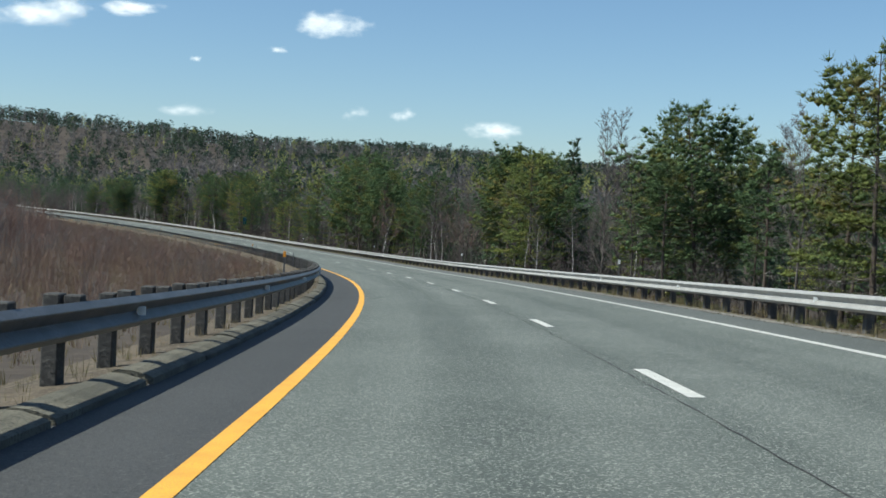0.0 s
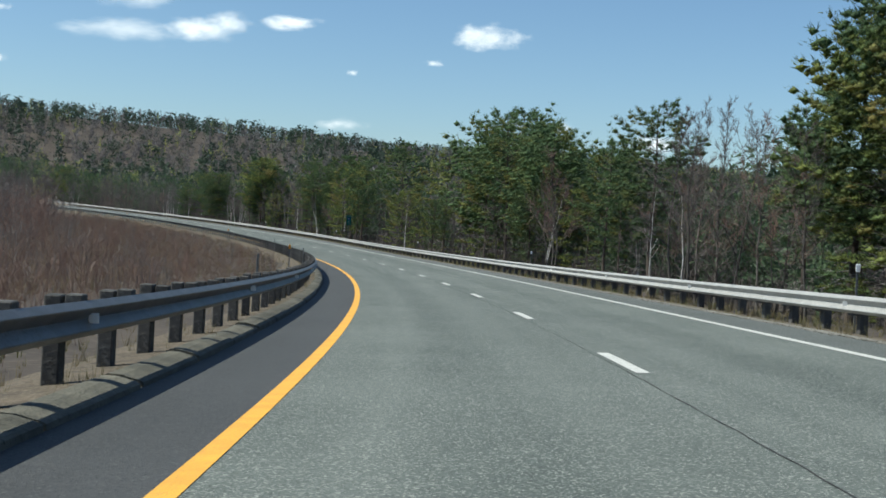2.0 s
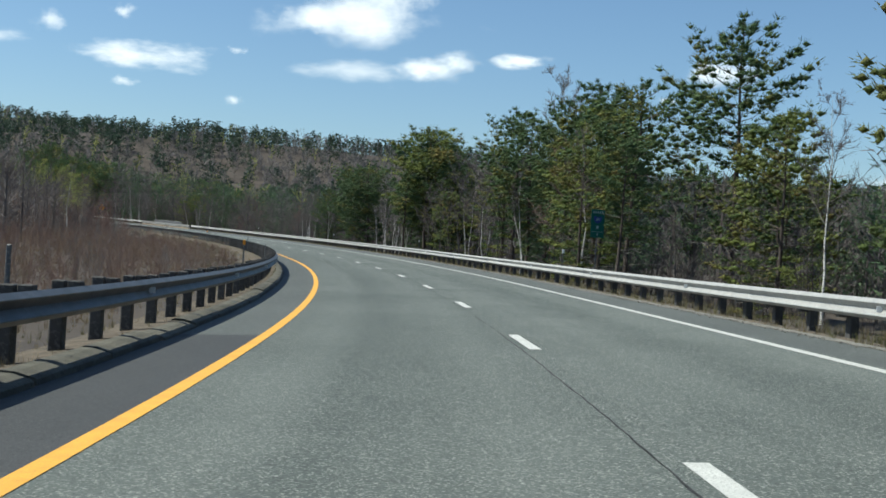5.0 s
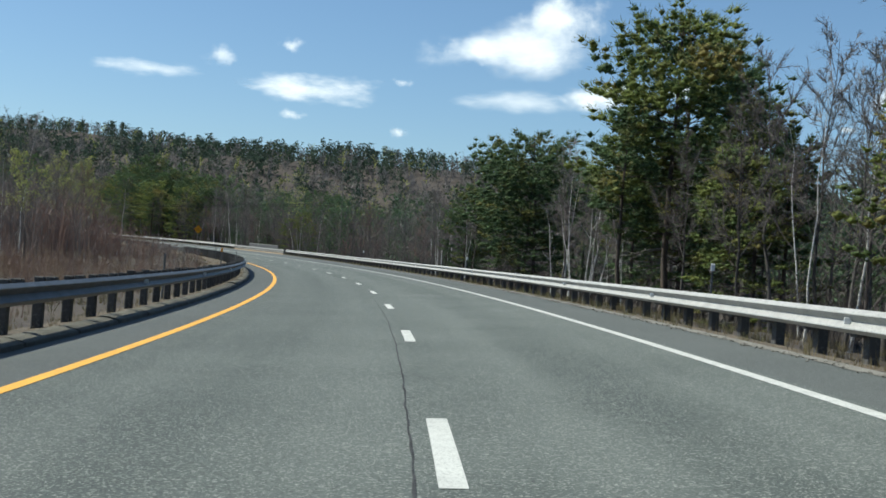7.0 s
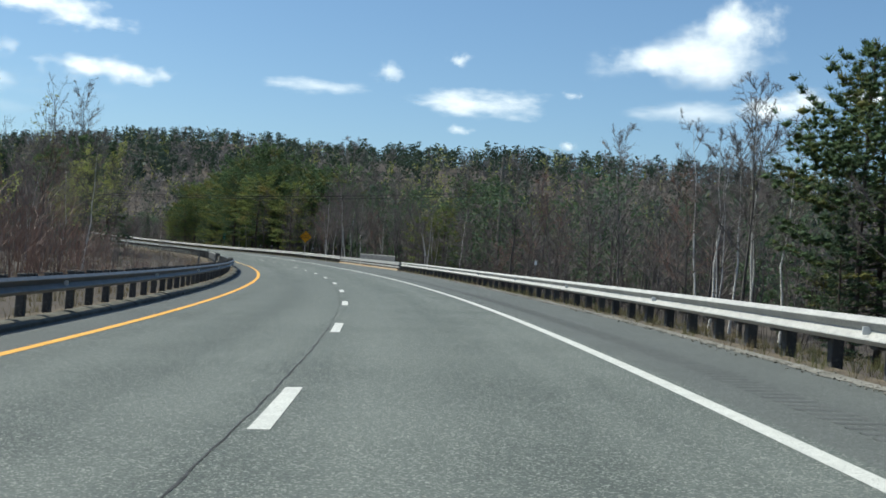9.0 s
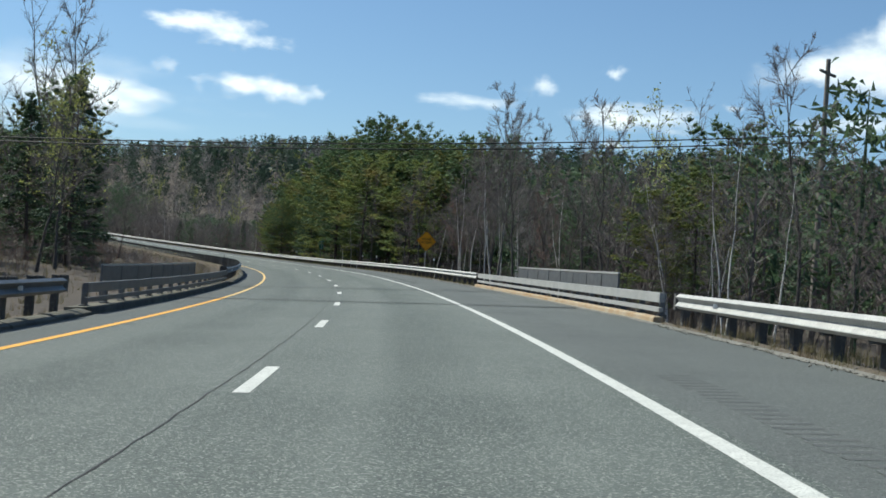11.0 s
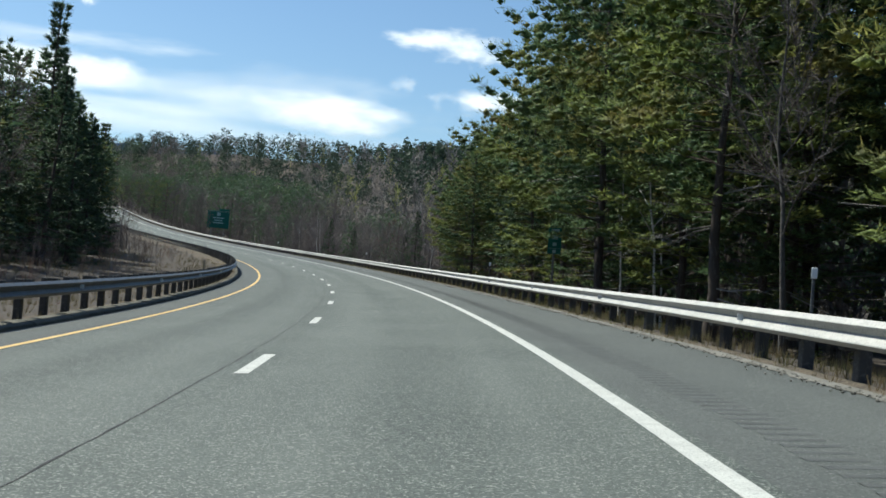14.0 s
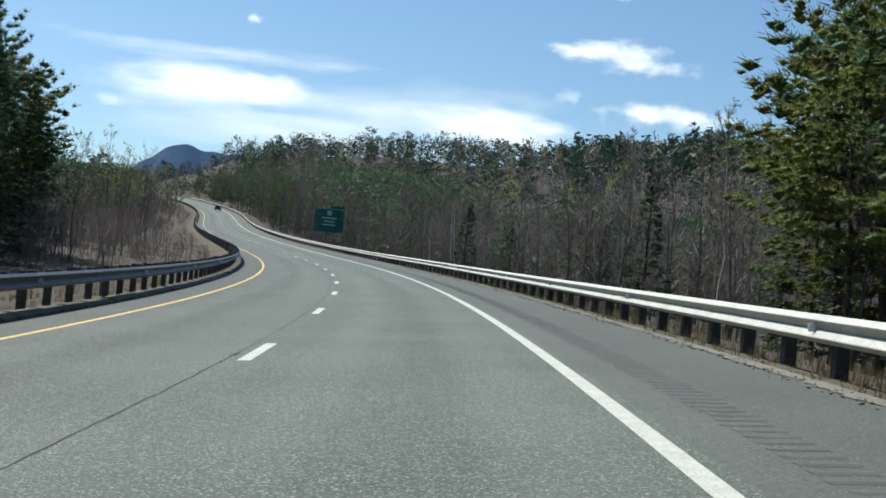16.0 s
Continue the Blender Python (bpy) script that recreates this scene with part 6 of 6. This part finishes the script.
def left_marker(s):
    root = standing("object_marker", s, 6.7, "orange-yellow roadside marker on a leaning dark post", "road marker", "markers along the left guardrail")
    top = float(road(s, 6.7, 1.45)[2]) - ground_at(s, 6.7)
    part("panel", box(bmesh.new(), -0.055, 0.055, -0.012, 0.012, top - 0.22, top, 0.008), M_ORANGE, root)
    part("post", box(bmesh.new(), -0.03, 0.03, 0.012, 0.05, -0.4, top - 0.05, 0.005), M_STEEL_DARK, root)


for s in (50.2, 140.5, 231.3, 322.5):
    left_marker(s)


def delineator(s):
    u = float(right_rail(s)) - 1.6
    root = standing("delineator", s, u, "small white reflector on a thin post behind the guardrail", "delineator", "delineators along the right guardrail")
    top = float(road(s, u, 1.25)[2]) - ground_at(s, u)
    part("reflector", box(bmesh.new(), -0.05, 0.05, -0.01, 0.01, top - 0.17, top, 0.01), M_REFLECT, root)
    part("post", box(bmesh.new(), -0.022, 0.022, 0.01, 0.04, -0.4, top - 0.05, 0.004), M_STEEL_DARK, root)


for s in (5.8, 51.0, 96.3, 140.8, 186.0, 231.0, 276.5, 322.0, 372.0, 480.0, 508.0, 516.2, 560.0, 620.0, 680.0):
    delineator(s)


def thin_post(s):
    root = standing("flexible_post", s, LEFT_FACE + 0.6, "thin dark flexible post behind the guardrail", "delineator", "thin posts along the left guardrail")
    top = float(road(s, LEFT_FACE + 0.6, 1.25)[2]) - ground_at(s, LEFT_FACE + 0.6)
    part("post", box(bmesh.new(), -0.028, 0.028, -0.012, 0.012, -0.3, top, 0.01), M_STEEL_DARK, root)


for s in np.arange(98.9, 760, 45.8):
    if not BRIDGE[0] - 2 < s < BRIDGE[1] + 2:
        thin_post(s)


def pole_and_cables():
    ends = []
    for s, u, up in ((449.0, -22.9, 12.4), (452.0, 62.0, 9.0)):
        x, y, _ = road(s, u)
        g = ground_at(s, u)
        zr = float(np.interp(s, SG, LINE_Z)) + 0.06 * min(-u, 7) if u < 0 else float(np.interp(s, SG, LINE_Z))
        root = tagged(new("utility_pole"), "tall grey wooden utility pole standing among the trees", "utility pole")
        root.matrix_basis = pose(x, y, g)
        bm = bmesh.new()
        tube(bm, (0, 0, -0.6), (0, 0, zr + up - g), 0.17, 0.11, 12)
        part("shaft", bm, M_WOODPOLE, root)
        bm = bmesh.new()
        box(bm, -0.06, 0.06, -0.9, 0.9, zr + up - g - 0.75, zr + up - g - 0.62, 0.01)
        part("crossarm", bm, M_WOODPOLE, root)
        ends.append((x, y))
    zr = float(np.interp(450, SG, LINE_Z))
    a, b = ends
    for k, (lift, spread) in enumerate(((0.0, 0.0), (0.04, 0.3), (0.30, 0.1))):
        pts = []
        for t in np.linspace(0, 1, 25):
            u = -22.9 + 84.9 * t
            lat = -1.5 - u
            z = zr + 6.62 + 0.078 * lat + 0.001 * lat * lat + lift * (1 - t) * 1.2
            pts.append((a[0] + (b[0] - a[0]) * t + spread, a[1] + (b[1] - a[1]) * t + spread, z))
        so = Soup()
        so.limb(pts, [0.03] * 25, 5)
        tagged(new("overhead_cable", so.mesh("overhead_cable", M_WIRE)), "black overhead cable hanging across the road", "cable", "overhead cables")


pole_and_cables()


def car():
    """A dark saloon far ahead in the right lane."""
    s = 972.0
    m = road_pose(s, -1.9, 0.0)
    root = tagged(new("car"), "small dark saloon car driving far ahead on the road", "car")
    root.matrix_basis = m
    prof = [(-2.25, 0.35), (-2.3, 0.75), (-2.2, 0.98), (-1.55, 1.05), (-1.0, 1.42), (0.35, 1.45), (1.15, 1.02), (2.1, 0.88), (2.28, 0.6), (2.25, 0.32)]
    v = [(x, y, z) for x in (-0.86, 0.86) for y, z in prof]
    v = [(x * (0.82 if z > 1.2 else 1.0), y, z) for x, y, z in v]
    bm = bmesh.new()
    vs = [bm.verts.new(p) for p in v]
    n = len(prof)
    bm.faces.new(vs[:n])
    bm.faces.new(vs[n:][::-1])
    for i in range(n):
        j = (i + 1) % n
        bm.faces.new((vs[i], vs[n + i], vs[n + j], vs[j]))
    bmesh.ops.recalc_face_normals(bm, faces=bm.faces)
    bmesh.ops.bevel(bm, geom=list(bm.edges), offset=0.04, segments=2, affect="EDGES")
    part("body", bm, M_CAR, root)
    bm = bmesh.new()
    q = [bm.verts.new(p) for p in ((-0.66, -1.56, 1.09), (0.66, -1.56, 1.09), (0.60, -1.07, 1.40), (-0.60, -1.07, 1.40))]
    bm.faces.new(q)
    bmesh.ops.solidify(bm, geom=list(bm.faces), thickness=0.012)
    part("rear_window", bm, M_GLASS, root)
    for x in (-0.62, 0.62):
        part("tail_lamp", box(bmesh.new(), x - 0.18, x + 0.18, -2.33, -2.27, 0.78, 0.92, 0.01), M_LAMP_RED, root, "red tail lamp")
    for x in (-0.78, 0.78):
        for y in (-1.4, 1.4):
            bm = bmesh.new()
            tube(bm, (x - 0.1, y, 0.32), (x + 0.1, y, 0.32), 0.32, sides=18)
            wheel = part("wheel", bm, M_RUBBER, root)
            part("rim", tube(bmesh.new(), (x - 0.11, y, 0.32), (x + 0.11, y, 0.32), 0.2, sides=12), M_STEEL, wheel)


car()
